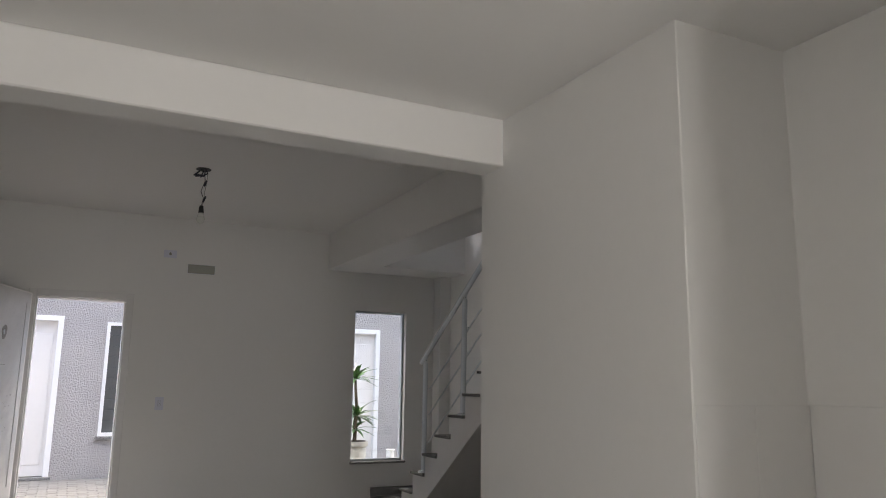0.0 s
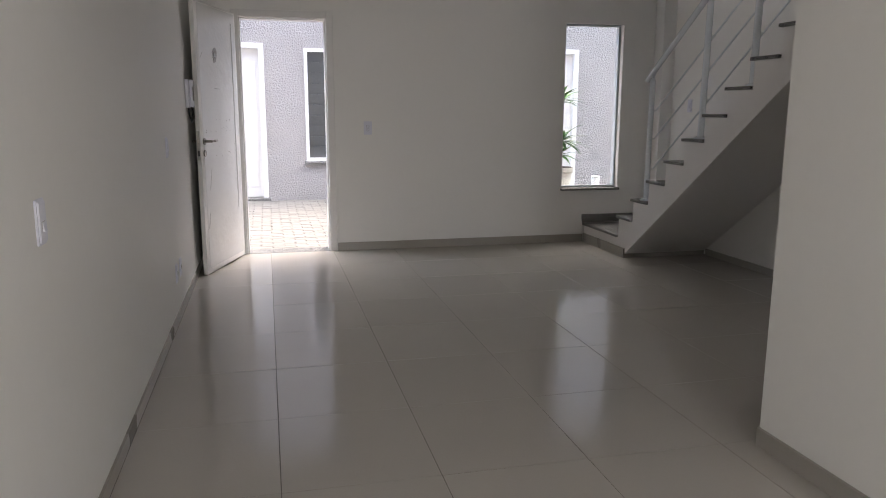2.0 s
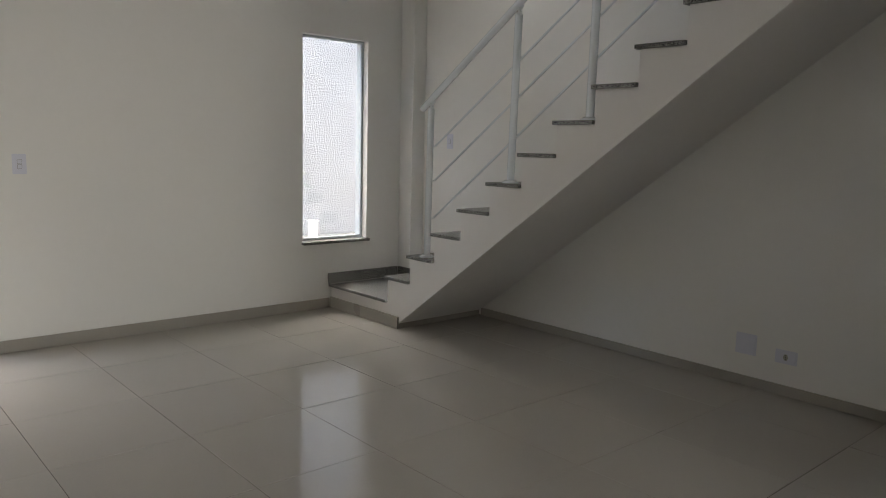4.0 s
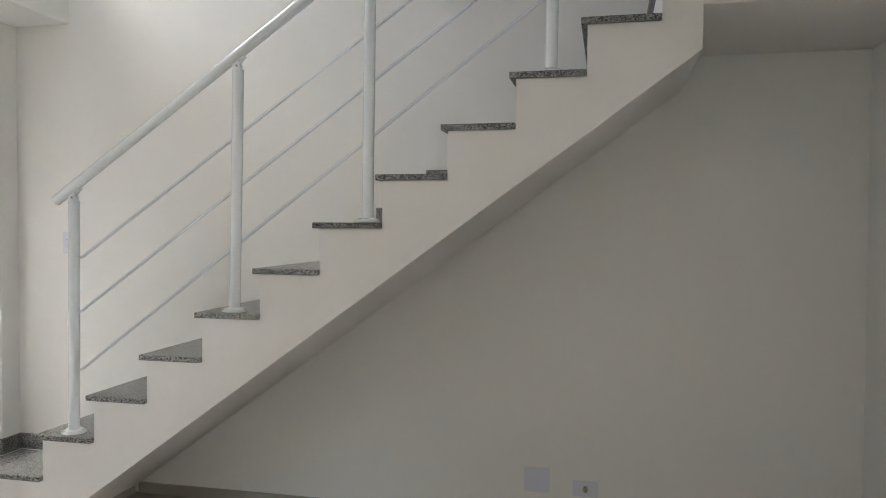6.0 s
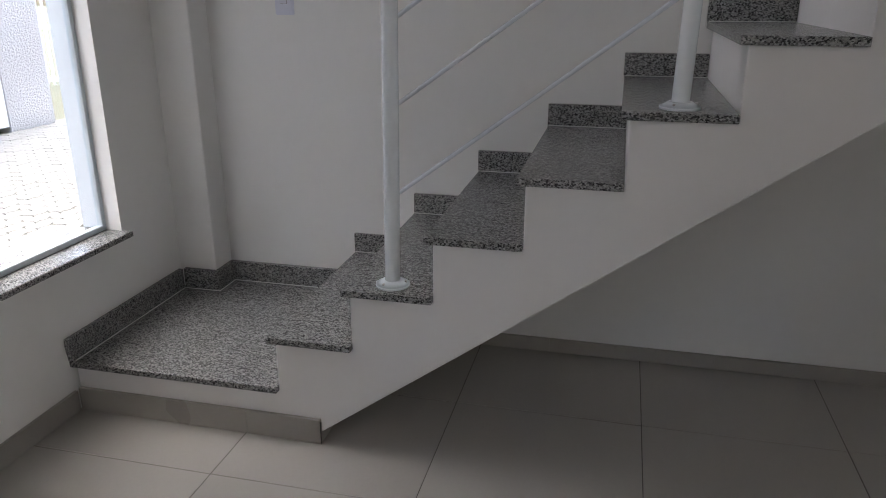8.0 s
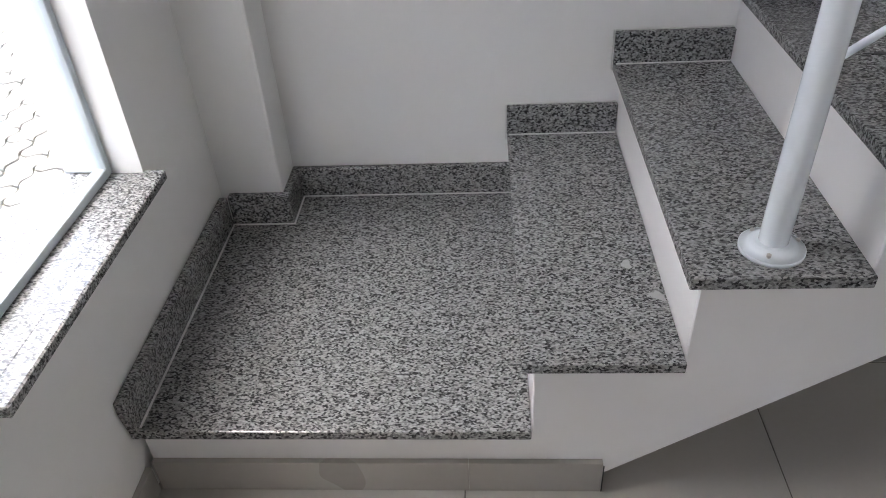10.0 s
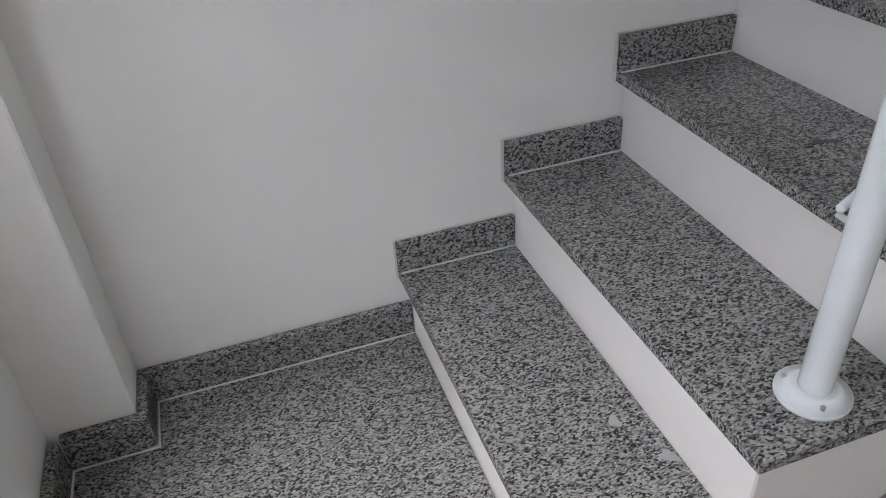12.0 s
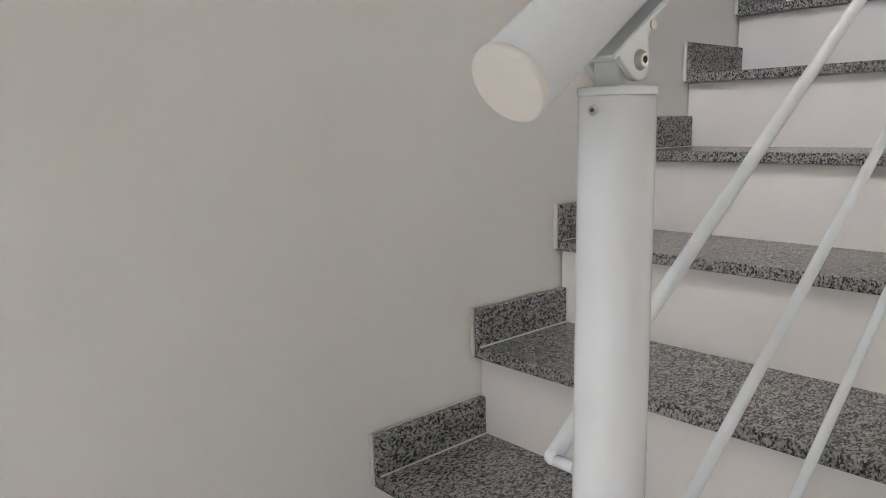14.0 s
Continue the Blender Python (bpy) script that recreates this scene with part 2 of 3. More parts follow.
# The third opening, upstairs and out of view, is added for the upper fill.
front = holed_wall(LEFT - 0.15, 0.15, -0.05, TOP, 0.0, 0.09, [(DOOR_L - 0.06, DOOR_R + 0.06, -0.05, DOOR_TOP + 0.06), (WIN_L, WIN_R, WIN_B, WIN_T), (-0.85, -0.15, 3.5, 4.7)])
structure("wall_front", front, PAINT, "white painted plaster front wall with a door and a tall window", "wall")
render_coat = holed_wall(LEFT - 6.0, 6.0, OUT_Z - 0.1, TOP, 0.0925, 0.17, [(DOOR_L - 0.06, DOOR_R + 0.06, OUT_Z - 0.1, DOOR_TOP + 0.06), (WIN_L - 0.002, WIN_R + 0.012, WIN_B, WIN_T), (-0.85, -0.15, 3.5, 4.7)])
structure("wall_front_outside", render_coat, STUCCO, "grey rough stucco outside coat of the front wall", "wall")
structure("wall_left", box(LEFT - 0.15, LEFT, BACK, 0.03, -0.05, 3.1), PAINT, "white painted plaster side wall of the living room", "wall")
structure("wall_right", box(0.0, 0.14, BLOCK_Y - 0.03, 0.03, -0.05, TOP), PAINT, "white painted plaster wall along the staircase", "wall")
# The block's rearmost jut is added to shade the recess end face.
structure("wall_block", prism([(BLOCK_X, BLOCK_Y), (0.15, BLOCK_Y - 0.002), (0.15, BACK), (SHADE_JUT_X, BACK), (SHADE_JUT_X, SHADE_JUT_Y), (RECESS_X, SHADE_JUT_Y), (RECESS_X, RECESS_Y), (BLOCK_X, RECESS_Y)], "z", -0.05, TOP, bevel=0.004), PAINT, "white painted wall block beside the kitchen recess, with an unseen added jut", "wall")
# Unseen rear wall; its opening is invented to hold the rear fill.
structure("wall_back", holed_wall(LEFT - 0.15, RECESS_X + 0.1, -0.05, 3.1, BACK - 0.15, BACK, [(-3.34, -2.38, -0.05, 2.15)]), PAINT, "white painted unseen rear wall with an opening added for the fill lamp", "wall")
structure("ceiling_living", box(LEFT - 0.12, -1.28, BLOCK_Y - 0.2, 0.03, CEIL, CEIL + 0.15), CEILING, "white painted flat plaster ceiling", "ceiling")
structure("ceiling_kitchen", box(LEFT - 0.15, 0.1, BACK, BLOCK_Y - 0.21, KITCHEN_CEIL, KITCHEN_CEIL + 0.1), CEILING, "white painted lowered kitchen ceiling", "ceiling")
structure("beam_kitchen", box(LEFT - 0.1, BLOCK_X + 0.05, BLOCK_Y - 0.2, BLOCK_Y - 0.012, 2.33, 2.95, 0.006), PAINT, "white painted beam between living room and kitchen", "beam")
structure("beam_stairwell", box(-1.368, -0.956, BLOCK_Y - 0.1, 0.02, BEAM_Z, 3.06, 0.006), PAINT, "white painted beam along the stairwell", "beam")
structure("beam_window", box(-0.97, 0.02, -0.495, 0.02, BEAM_Z + 0.003, 3.06, 0.006), PAINT, "white painted beam above the stair window", "beam")
structure("wall_stairwell_upper", box(-1.08, -0.96, BLOCK_Y, -0.003, 3.062, TOP), PAINT, "white painted wall of the upper stairwell", "wall")
structure("ceiling_stairwell", box(-1.2, 0.15, BLOCK_Y - 0.3, 0.17, TOP + 0.002, TOP + 0.15), CEILING, "white painted ceiling of the stairwell", "ceiling")
structure("pilaster", box(-0.128, 0.02, -0.160, 0.02, LANDING_Z - 0.01, BEAM_Z + 0.012, 0.004), PAINT, "white painted corner pilaster on the stair landing", "pilaster")


tiling = thing("wall_tiling", (RECESS_X, RECESS_Y, 0.0), "white glazed ceramic tiles on the lower niche wall", "tiles", kind="structure")
for row in range(3):
    z0, z1 = 0.08 + row * 0.402, 0.08 + row * 0.402 + 0.4
    for col in range(2):
        x = BLOCK_X + 0.003 + col * 0.258
        part("tile", box(x, x + 0.2574, RECESS_Y - 0.007, RECESS_Y - 0.001, z0, z1, 0.001), GLAZE, tiling)
    for col in range(4):
        y = RECESS_Y - 0.01 - col * 0.272
        part("tile", box(RECESS_X - 0.007, RECESS_X - 0.001, y - 0.2714, y, z0, z1, 0.001), GLAZE, tiling)


# ---- staircase ----
def nose(k):
    return -(NOSE + GO * (k - 2))


stairs = thing("staircase", (-0.41, -2.0, 0.0), "white concrete staircase with grey granite treads along the wall", "staircase")
outline = [(-0.012, 0.0), (-0.877, 0.0), (-0.877, 0.03), (STAIR_END, 2.034), (STAIR_END, 2.185), (BLOCK_Y - 0.002, 2.185), (BLOCK_Y - 0.002, 2.318), (nose(13) - 0.022, 2.318)]
for k in range(12, 1, -1):
    outline += [(nose(k + 1) - 0.022, k * RISE - 0.022), (nose(k) - 0.022, k * RISE - 0.022)]
outline += [(nose(2) - 0.022, LANDING_Z - 0.022), (-0.012, LANDING_Z - 0.022)]
part("body", prism(outline, "x", STRING_X, -0.003, bevel=0.003), STAIR_PAINT, stairs, "white painted concrete flight with risers and soffit")
for k in range(2, 13):
    n0, n1, z = nose(k), nose(k + 1) - 0.021, k * RISE
    part("tread", box(TREAD_X, -0.004, n1, n0, z - 0.022, z, 0.003, segments=2), GRANITE, stairs)
    skirt = prism([(n0 + 0.0015, z + 0.001), (n1 + 0.001, z + 0.001), (n1 + 0.001, z + 0.076), (n0 + 0.0015, z + 0.076)], "x", -0.020, -0.004, bevel=0.002)
    part("skirting", skirt, GRANITE, stairs)
    part("sealant_joint", box(-0.012, -0.003, n0 + 0.0012, n0 + 0.0042, z - 0.018, z + 0.077), SEALANT, stairs, "white sealant line")
    part("sealant_joint", box(-0.007, -0.003, n1 + 0.004, n0, z + 0.0757, z + 0.0782), SEALANT, stairs, "white sealant line")
    part("sealant_joint", box(-0.0235, -0.0195, n1 + 0.002, n0 - 0.004, z - 0.001, z + 0.002), SEALANT, stairs, "white sealant line")
part("tread", box(TREAD_X, -0.004, BLOCK_Y + 0.002, nose(13), 2.318, 2.34, 0.003), GRANITE, stairs, "granite slab of the upper landing")
part("landing_slab", box(TREAD_X, -0.003, nose(2) - 0.021, -0.003, LANDING_Z - 0.022, LANDING_Z, 0.003, segments=2), GRANITE, stairs, "wide granite slab of the first step")
H0, H1 = LANDING_Z + 0.001, LANDING_Z + 0.084
part("skirting", prism([(TREAD_X - 0.001, H0), (-0.150, H0), (-0.150, H1), (TREAD_X - 0.006, H1), (TREAD_X - 0.008, H1 - 0.03)], "y", -0.022, -0.002, bevel=0.002), GRANITE, stairs)
part("skirting", box(-0.150, -0.129, -0.181, -0.0225, H0, H1, 0.002), GRANITE, stairs)
part("skirting", box(-0.1285, -0.0215, -0.181, -0.161, H0, H1, 0.002), GRANITE, stairs)
part("skirting", box(-0.021, -0.002, nose(2) - 0.02, -0.161, H0, H1, 0.002), GRANITE, stairs)
for b in ((TREAD_X + 0.01, -0.150, -0.0255, -0.0215), (-0.1535, -0.1495, -0.184, -0.022), (-0.150, -0.022, -0.1845, -0.1805), (-0.0245, -0.0205, nose(2) - 0.018, -0.18)):
    part("sealant_joint", box(*b, LANDING_Z - 0.001, LANDING_Z + 0.002), SEALANT, stairs, "white sealant line")

# ---- paint drops and a scuff on the treads ----
def smear(name, x, y, z, a, b, mat, label, turn_by=0.0):
    pts = []
    for i in range(14):
        w = i * math.tau / 14
        r = 1 + 0.22 * math.sin(3 * w + x * 40) + 0.12 * math.sin(5 * w)
        u, v = a * r * math.cos(w), b * r * math.sin(w)
        pts.append((x + u * math.cos(turn_by) - v * math.sin(turn_by), y + u * math.sin(turn_by) + v * math.cos(turn_by)))
    return part(name, prism(pts, "z", z + 0.0002, z + 0.0009), mat, stairs, label)


smear("paint_drop", -0.556, -0.943, 2 * RISE, 0.014, 0.009, DROP, "dried pale paint drop")
smear("paint_drop", -0.650, -0.985, 2 * RISE, 0.016, 0.010, DROP, "dried pale paint drop", 0.8)
smear("scuff", -0.432, -1.370, 4 * RISE, 0.006, 0.030, DARK, "dark scuff mark", -0.2)

# ---- stair railing ----
RAIL_X, SLOPE = -0.750, 0.684
railing = thing("stair_railing", (RAIL_X, -2.0, 0.5), "white enamelled tubular steel stair railing on granite treads", "railing")


def rail_z(y, z_at_first, slope=SLOPE):
    return z_at_first + slope * (-1.142 - y)


UP = Vector((0, -1, SLOPE)).normalized()
OUT = Vector((0, SLOPE, 1)).normalized()
RAIL_MID = 1.598
POSTS = ((-1.118, -1.129, 3), (-1.870, -1.889, 6), (-2.430, -2.440, 8), (-3.126, -3.134, 11))
for foot, y, k in POSTS:
    z, top = k * RISE, rail_z(y, 1.531)
    lean = (y - foot) / (top - z)
    post = part("post", rod((RAIL_X, foot, z + 0.004), (RAIL_X, y, top), 0.0222, 40, bevel=0.001), WHITE_METAL, railing)
    base = rod((RAIL_X, foot, z + 0.0005), (RAIL_X, foot, z + 0.007), 0.050, 36, bm=None)
    rod((RAIL_X, foot, z + 0.007), (RAIL_X, foot, z + 0.018), 0.049, 36, r2=0.030, bm=base)
    part("base_flange", base, WHITE_METAL, post)
    part("cap", rod((RAIL_X, y, top), (RAIL_X, y, top + 0.005), 0.0229, 40, bevel=0.0012), WHITE_METAL, post)
    pivot = Vector((RAIL_X, y, top + 0.019))
    knuckle = rod((RAIL_X - 0.0085, y, pivot.z), (RAIL_X + 0.0085, y, pivot.z), 0.0095, 20)
    box(RAIL_X - 0.0085, RAIL_X + 0.0085, y - 0.010, y + 0.012, top + 0.004, pivot.z, 0.001, knuckle)
    part("knuckle", knuckle, WHITE_METAL, post, "white cast knuckle on the post cap")
    fork = bmesh.new()
    for side in (-1, 1):
        cheek = [(0.0115 * math.cos(w), 0.0115 * math.sin(w)) for w in [math.pi + i * math.pi / 10 for i in range(11)]] + [(0.0135, 0.006), (0.034, 0.0135), (-0.016, 0.0135)]
        flat = [pivot + UP * u + OUT * v for u, v in cheek]
        prism([(q.y, q.z) for q in flat], "x", RAIL_X + side * 0.0118 - 0.0025, RAIL_X + side * 0.0118 + 0.0025, bevel=0.0007, bm=fork)
    strip = box(-0.0145, 0.0145, -0.020, 0.046, -0.002, 0.0015, 0.001)
    strip.transform(Matrix(((1, 0, 0, RAIL_X), (0, UP.y, OUT.y, 0), (0, UP.z, OUT.z, 0), (0, 0, 0, 1))))
    seat = pivot + OUT * 0.0135
    for v in strip.verts:
        v.co += Vector((0, seat.y, seat.z))
    part("fork", joined(fork, strip), WHITE_METAL, post, "white cast hinge fork under the handrail")
    for side in (-1, 1):
        x = RAIL_X + side * 0.0143
        head = rod((x, y, pivot.z), (x + side * 0.0035, y, pivot.z), 0.0062, 20, r2=0.0042, bevel=0.0006)
        bolt = part("bolt", head, STEEL, post, "domed steel hinge bolt")
        part("hex_socket", rod((x + side * 0.0034, y, pivot.z), (x + side * 0.0037, y, pivot.z), 0.0022, 6), DARK, bolt)
        spot = pivot + UP * 0.021 + OUT * 0.0095
        part("screw", rod((x, spot.y, spot.z), (x + side * 0.001, spot.y, spot.z), 0.0026, 12), STEEL, post, "small steel screw")
    low = top - 0.008
    face = Vector((0.0, 1.0, 0.0))
    hub = Vector((RAIL_X, y - lean * 0.008, low)) + face * 0.0218
    screw = part("screw", rod(hub, hub + face * 0.0018, 0.0030, 14, bevel=0.0005), STEEL, post, "small steel screw")
    part("slot", rod(hub + face * 0.0017, hub + face * 0.002, 0.0012, 8), DARK, screw)
    for a in (0.6, 2.7, 4.8):
        q = (RAIL_X + 0.039 * math.cos(a), foot + 0.039 * math.sin(a))
        part("screw", rod((*q, z + 0.010), (*q, z + 0.0165), 0.0035, 10), STEEL, post, "small steel screw")

RAIL_END, RAIL_TOP = -1.040, -3.62
rail = part("handrail", rod((RAIL_X, RAIL_END, rail_z(RAIL_END, RAIL_MID)), (RAIL_X, RAIL_TOP, rail_z(RAIL_TOP, RAIL_MID)), 0.0218, 48, bevel=0.001), WHITE_METAL, railing)
tip = Vector((RAIL_X, RAIL_END, rail_z(RAIL_END, RAIL_MID)))
part("end_cap", rod(tip + UP * 0.001, tip - UP * 0.004, 0.0222, 40, bevel=0.0018), CAP, rail, "creamy white plastic end cap")
ROD_X = RAIL_X + 0.046
for first, slope in ((1.297, 0.690), (1.069, 0.712), (0.818, 0.742)):
    a, b = Vector((ROD_X, -1.128, rail_z(-1.128, first, slope))), Vector((ROD_X, -3.45, rail_z(-3.45, first, slope)))
    bar = rod(a, b, 0.0060, 14)
    ball(a, 0.0062, bm=bar, seg=12)
    line = part("rod", bar, WHITE_METAL, railing)
    for foot, y, k in POSTS:
        share = (rail_z(y, first, slope) - k * RISE) / (rail_z(y, 1.531) - k * RISE)
        at = foot + (y - foot) * share
        z = rail_z(at, first, slope)
        pin = rod((RAIL_X + 0.02, at, z), (ROD_X - 0.004, at, z), 0.0042, 12)
        rod((RAIL_X + 0.020, at, z), (RAIL_X + 0.026, at, z), 0.009, 14, r2=0.0045, bm=pin)
        part("pin", pin, WHITE_METAL, line, "small white rod holder")


# ---- front door ----
door = thing("door_1", (DOOR_L - 0.05, -0.03, 0.0), "white front door standing open, wrapped in protective film", "door", kind="structure")
jamb = bmesh.new()
box(DOOR_L - 0.062, DOOR_L, -0.006, 0.168, -0.03, DOOR_TOP + 0.062, 0.003, jamb)
box(DOOR_R, DOOR_R + 0.062, -0.006, 0.168, -0.03, DOOR_TOP + 0.062, 0.003, jamb)
box(DOOR_L, DOOR_R, -0.006, 0.168, DOOR_TOP, DOOR_TOP + 0.062, 0.003, jamb)
box(DOOR_R - 0.012, DOOR_R, 0.035, 0.165, 0.0, DOOR_TOP, 0.002, jamb)
box(DOOR_L, DOOR_R, 0.035, 0.165, DOOR_TOP - 0.012, DOOR_TOP, 0.002, jamb)
box(DOOR_L, DOOR_L + 0.012, 0.035, 0.165, 0.0, DOOR_TOP, 0.002, jamb)
part("door_frame", jamb, DOOR_WHITE, door, "white enamelled steel door frame")
HINGE, FREE = Vector((DOOR_L - 0.045, -0.03, 0)), Vector((-4.345, -0.84, 0))
along = (FREE - HINGE).normalized()
LEAF_W = (FREE - HINGE).length
turn = Matrix(((along.x, -along.y, 0, HINGE.x), (along.y, along.x, 0, HINGE.y), (0, 0, 1, 0), (0, 0, 0, 1)))


def on_leaf(bm):
    """Leaf space: x from the hinge to the free edge, y towards the room side, z up."""
    bm.transform(turn)
    return bm


leaf = part("leaf", on_leaf(box(0, LEAF_W, -0.0175, 0.0175, 0.008, 2.075, 0.003)), DOOR_WHITE, door)
part("film", on_leaf(box(0.03, LEAF_W - 0.05, 0.0177, 0.0190, 0.05, 2.06, 0.0006)), FILM, leaf, "wrinkled clear protective film")
hole = [(LEAF_W - 0.36 + 0.045 * math.cos(a) * (1 + 0.18 * math.sin(3 * a)), 1.70 + 0.062 * math.sin(a) * (1 + 0.15 * math.cos(2 * a + 1))) for a in [i * math.tau / 14 for i in range(14)]]
part("torn_patch", on_leaf(prism(hole, "y", 0.0191, 0.0205)), TORN, leaf, "torn grey hole in the film round the peephole")
part("peephole", on_leaf(rod((LEAF_W - 0.355, 0.019, 1.70), (LEAF_W - 0.355, 0.026, 1.70), 0.022, 20, bevel=0.002)), WHITE_METAL, leaf)
part("peephole_slot", on_leaf(box(LEAF_W - 0.363, LEAF_W - 0.355, 0.0262, 0.0275, 1.675, 1.725)), TORN, leaf, "dark slot")
plate = part("lock_plate", on_leaf(box(LEAF_W, LEAF_W + 0.003, -0.011, 0.011, 0.90, 1.12, 0.001)), STEEL, leaf, "steel lock face plate")
part("latch", on_leaf(box(LEAF_W + 0.003, LEAF_W + 0.014, -0.007, 0.007, 1.03, 1.06, 0.002)), STEEL, plate)
part("bolt_hole", on_leaf(box(LEAF_W + 0.0025, LEAF_W + 0.0045, -0.006, 0.006, 0.93, 0.97)), DARK, plate)
for side in (1, -1):
    y0 = 0.0195 * side
    rose = part("handle_rose", on_leaf(rod((LEAF_W - 0.06, y0, 1.04), (LEAF_W - 0.06, y0 + 0.008 * side, 1.04), 0.026, 24, bevel=0.001)), HANDLE, leaf)
    lever = rod((LEAF_W - 0.06, y0, 1.04), (LEAF_W - 0.06, y0 + 0.05 * side, 1.04), 0.010, 14)
    tube([(LEAF_W - 0.06, y0 + 0.05 * side, 1.04), (LEAF_W - 0.10, y0 + 0.055 * side, 1.04), (LEAF_W - 0.19, y0 + 0.05 * side, 1.043)], 0.0095, 12, lever)
    part("lever", on_leaf(lever), HANDLE, rose, "brushed steel door lever")
    part("keyhole_rose", on_leaf(rod((LEAF_W - 0.06, y0, 0.95), (LEAF_W - 0.06, y0 + 0.008 * side, 0.95), 0.025, 24, bevel=0.001)), HANDLE, leaf)
for u, z, du, dz in ((LEAF_W - 0.14, 0.66, 0.05, 0.17), (LEAF_W - 0.08, 0.36, 0.03, 0.12), (LEAF_W - 0.44, 1.44, 0.0, 0.0), (LEAF_W - 0.07, 1.66, 0.05, 0.05)):
    if dz:
        part("scratch", on_leaf(prism([(u, z), (u + 0.006, z), (u - du + 0.003, z + dz), (u - du, z + dz)], "y", 0.0191, 0.0200)), TORN, leaf, "grey scratch in the film")
    else:
        part("scratch", on_leaf(box(u, u + 0.11, 0.0191, 0.0200, z, z + 0.004)), TORN, leaf, "grey crease in the film")
part("film_fold", on_leaf(box(0.10, 0.115, 0.0191, 0.024, 0.45, 1.98, 0.002)), FILM, leaf, "folded film edge")
rnd = random.Random(4)
for i in range(26):
    u, z = rnd.uniform(0.1, LEAF_W - 0.08), rnd.choice((0.92, 1.0, 1.12, 1.2)) + rnd.uniform(-0.02, 0.02)
    part("bubble", on_leaf(box(u, u + 0.006, 0.0191, 0.0198, z, z + 0.008)), TORN, leaf)
for z in (0.25, 1.05, 1.85):
    part("hinge", rod((HINGE.x, HINGE.y + 0.012, z), (HINGE.x, HINGE.y + 0.012, z + 0.09), 0.008, 12), STEEL, door)
structure("threshold", box(DOOR_L + 0.001, DOOR_R - 0.001, 0.003, 0.19, -0.028, 0.004, 0.003), GRANITE, "grey granite threshold of the front door", "threshold")

# ---- tall fixed window beside the stairs ----
win = thing("window_1", ((WIN_L + WIN_R) / 2, 0.05, WIN_B), "tall narrow fixed window with white frame and granite sill", "window", kind="structure")
sill = bmesh.new()
box(WIN_L - 0.012, WIN_R + 0.008, -0.042, -0.001, WIN_B - 0.001, WIN_B + 0.021, 0.003, sill)
box(WIN_L + 0.0015, WIN_R - 0.0015, -0.004, 0.20, WIN_B - 0.001, WIN_B + 0.0205, 0.002, sill)
part("window_sill", sill, GRANITE, win, "grey granite window sill")
frame_bm = bmesh.new()
F0, F1, SB = 0.060, 0.088, WIN_B + 0.021
box(WIN_L + 0.001, WIN_L + 0.019, F0, F1, SB, WIN_T - 0.001, 0.002, frame_bm)
box(WIN_R - 0.019, WIN_R - 0.001, F0, F1, SB, WIN_T - 0.001, 0.002, frame_bm)
box(WIN_L + 0.019, WIN_R - 0.019, F0, F1, SB, SB + 0.020, 0.002, frame_bm)
box(WIN_L + 0.019, WIN_R - 0.019, F0, F1, WIN_T - 0.019, WIN_T - 0.001, 0.002, frame_bm)
part("window_frame", frame_bm, ALU, win, "grey-white aluminium window frame")
pane = part("pane", box(WIN_L + 0.014, WIN_R - 0.014, 0.071, 0.077, SB + 0.014, WIN_T - 0.014), PANE, win, "clear glass pane")
pane.visible_shadow = False

REVEAL_PAINT = material("grey_reveal_paint", (0.50, 0.515, 0.525), 0.7, vary=0.06, grain=30, blotch=5, bump=0.2, bump_scale=70, distance=0.002)
reveal = bmesh.new()
box(WIN_R - 0.002, WIN_R + 0.0105, 0.0935, 0.163, WIN_B + 0.021, WIN_T - 0.001, 0.003, reveal)
box(WIN_L - 0.0015, WIN_L + 0.006, 0.0935, 0.163, WIN_B + 0.021, WIN_T - 0.001, 0.002, reveal)
part("reveal_lining", reveal, REVEAL_PAINT, win, "smooth grey painted outer reveal")

# ---- baseboards ----
def board_run(axis, fixed, a, b, depth, step=0.62, high=0.075):
    """Baseboard tiles end to end; depth leads from the wall into the room."""
    run = thing("baseboard", (fixed if axis == "y" else a, a if axis == "y" else fixed, 0), "taupe porcelain baseboard tiles along the white wall", "baseboard", kind="structure")
    at, direction = a, 1 if b > a else -1
    while (b - at) * direction > 0.001:
        end = at + direction * min(step, abs(b - at))
        lo, hi = min(at, end) + 0.0002, max(at, end) - 0.0002
        inner = fixed - math.copysign(0.004, depth)
        f0, f1 = min(inner, fixed + depth), max(inner, fixed + depth)
        bm = box(lo, hi, f0, f1, 0.001, high, 0.001) if axis == "x" else box(f0, f1, lo, hi, 0.001, high, 0.001)
        part("baseboard_tile", bm, SKIRT_TILE, run)
        at = end


board_run("x", -0.001, -3.238, STRING_X - 0.013, -0.011)
board_run("y", LEFT + 0.001, -0.02, BACK + 0.02, 0.009, high=0.058)
board_run("y", -0.001, -0.905, BLOCK_Y + 0.02, -0.011, high=0.056)
board_run("y", BLOCK_X - 0.001, BLOCK_Y - 0.002, RECESS_Y, -0.011)
board_run("x", BLOCK_Y + 0.001, BLOCK_X + 0.002, -0.013, 0.011)
board_run("y", STRING_X - 0.001, -0.014, -0.888, -0.011, high=0.086)
board_run("x", -0.878, STRING_X - 0.010, -0.014, -0.011)
solid("corner_strip", box(STRING_X - 0.0135, STRING_X - 0.0105, -0.8905, -0.8885, 0.002, 0.080, 0.0005), DARK, "thin dark joint at the baseboard corner", "joint", kind="structure")


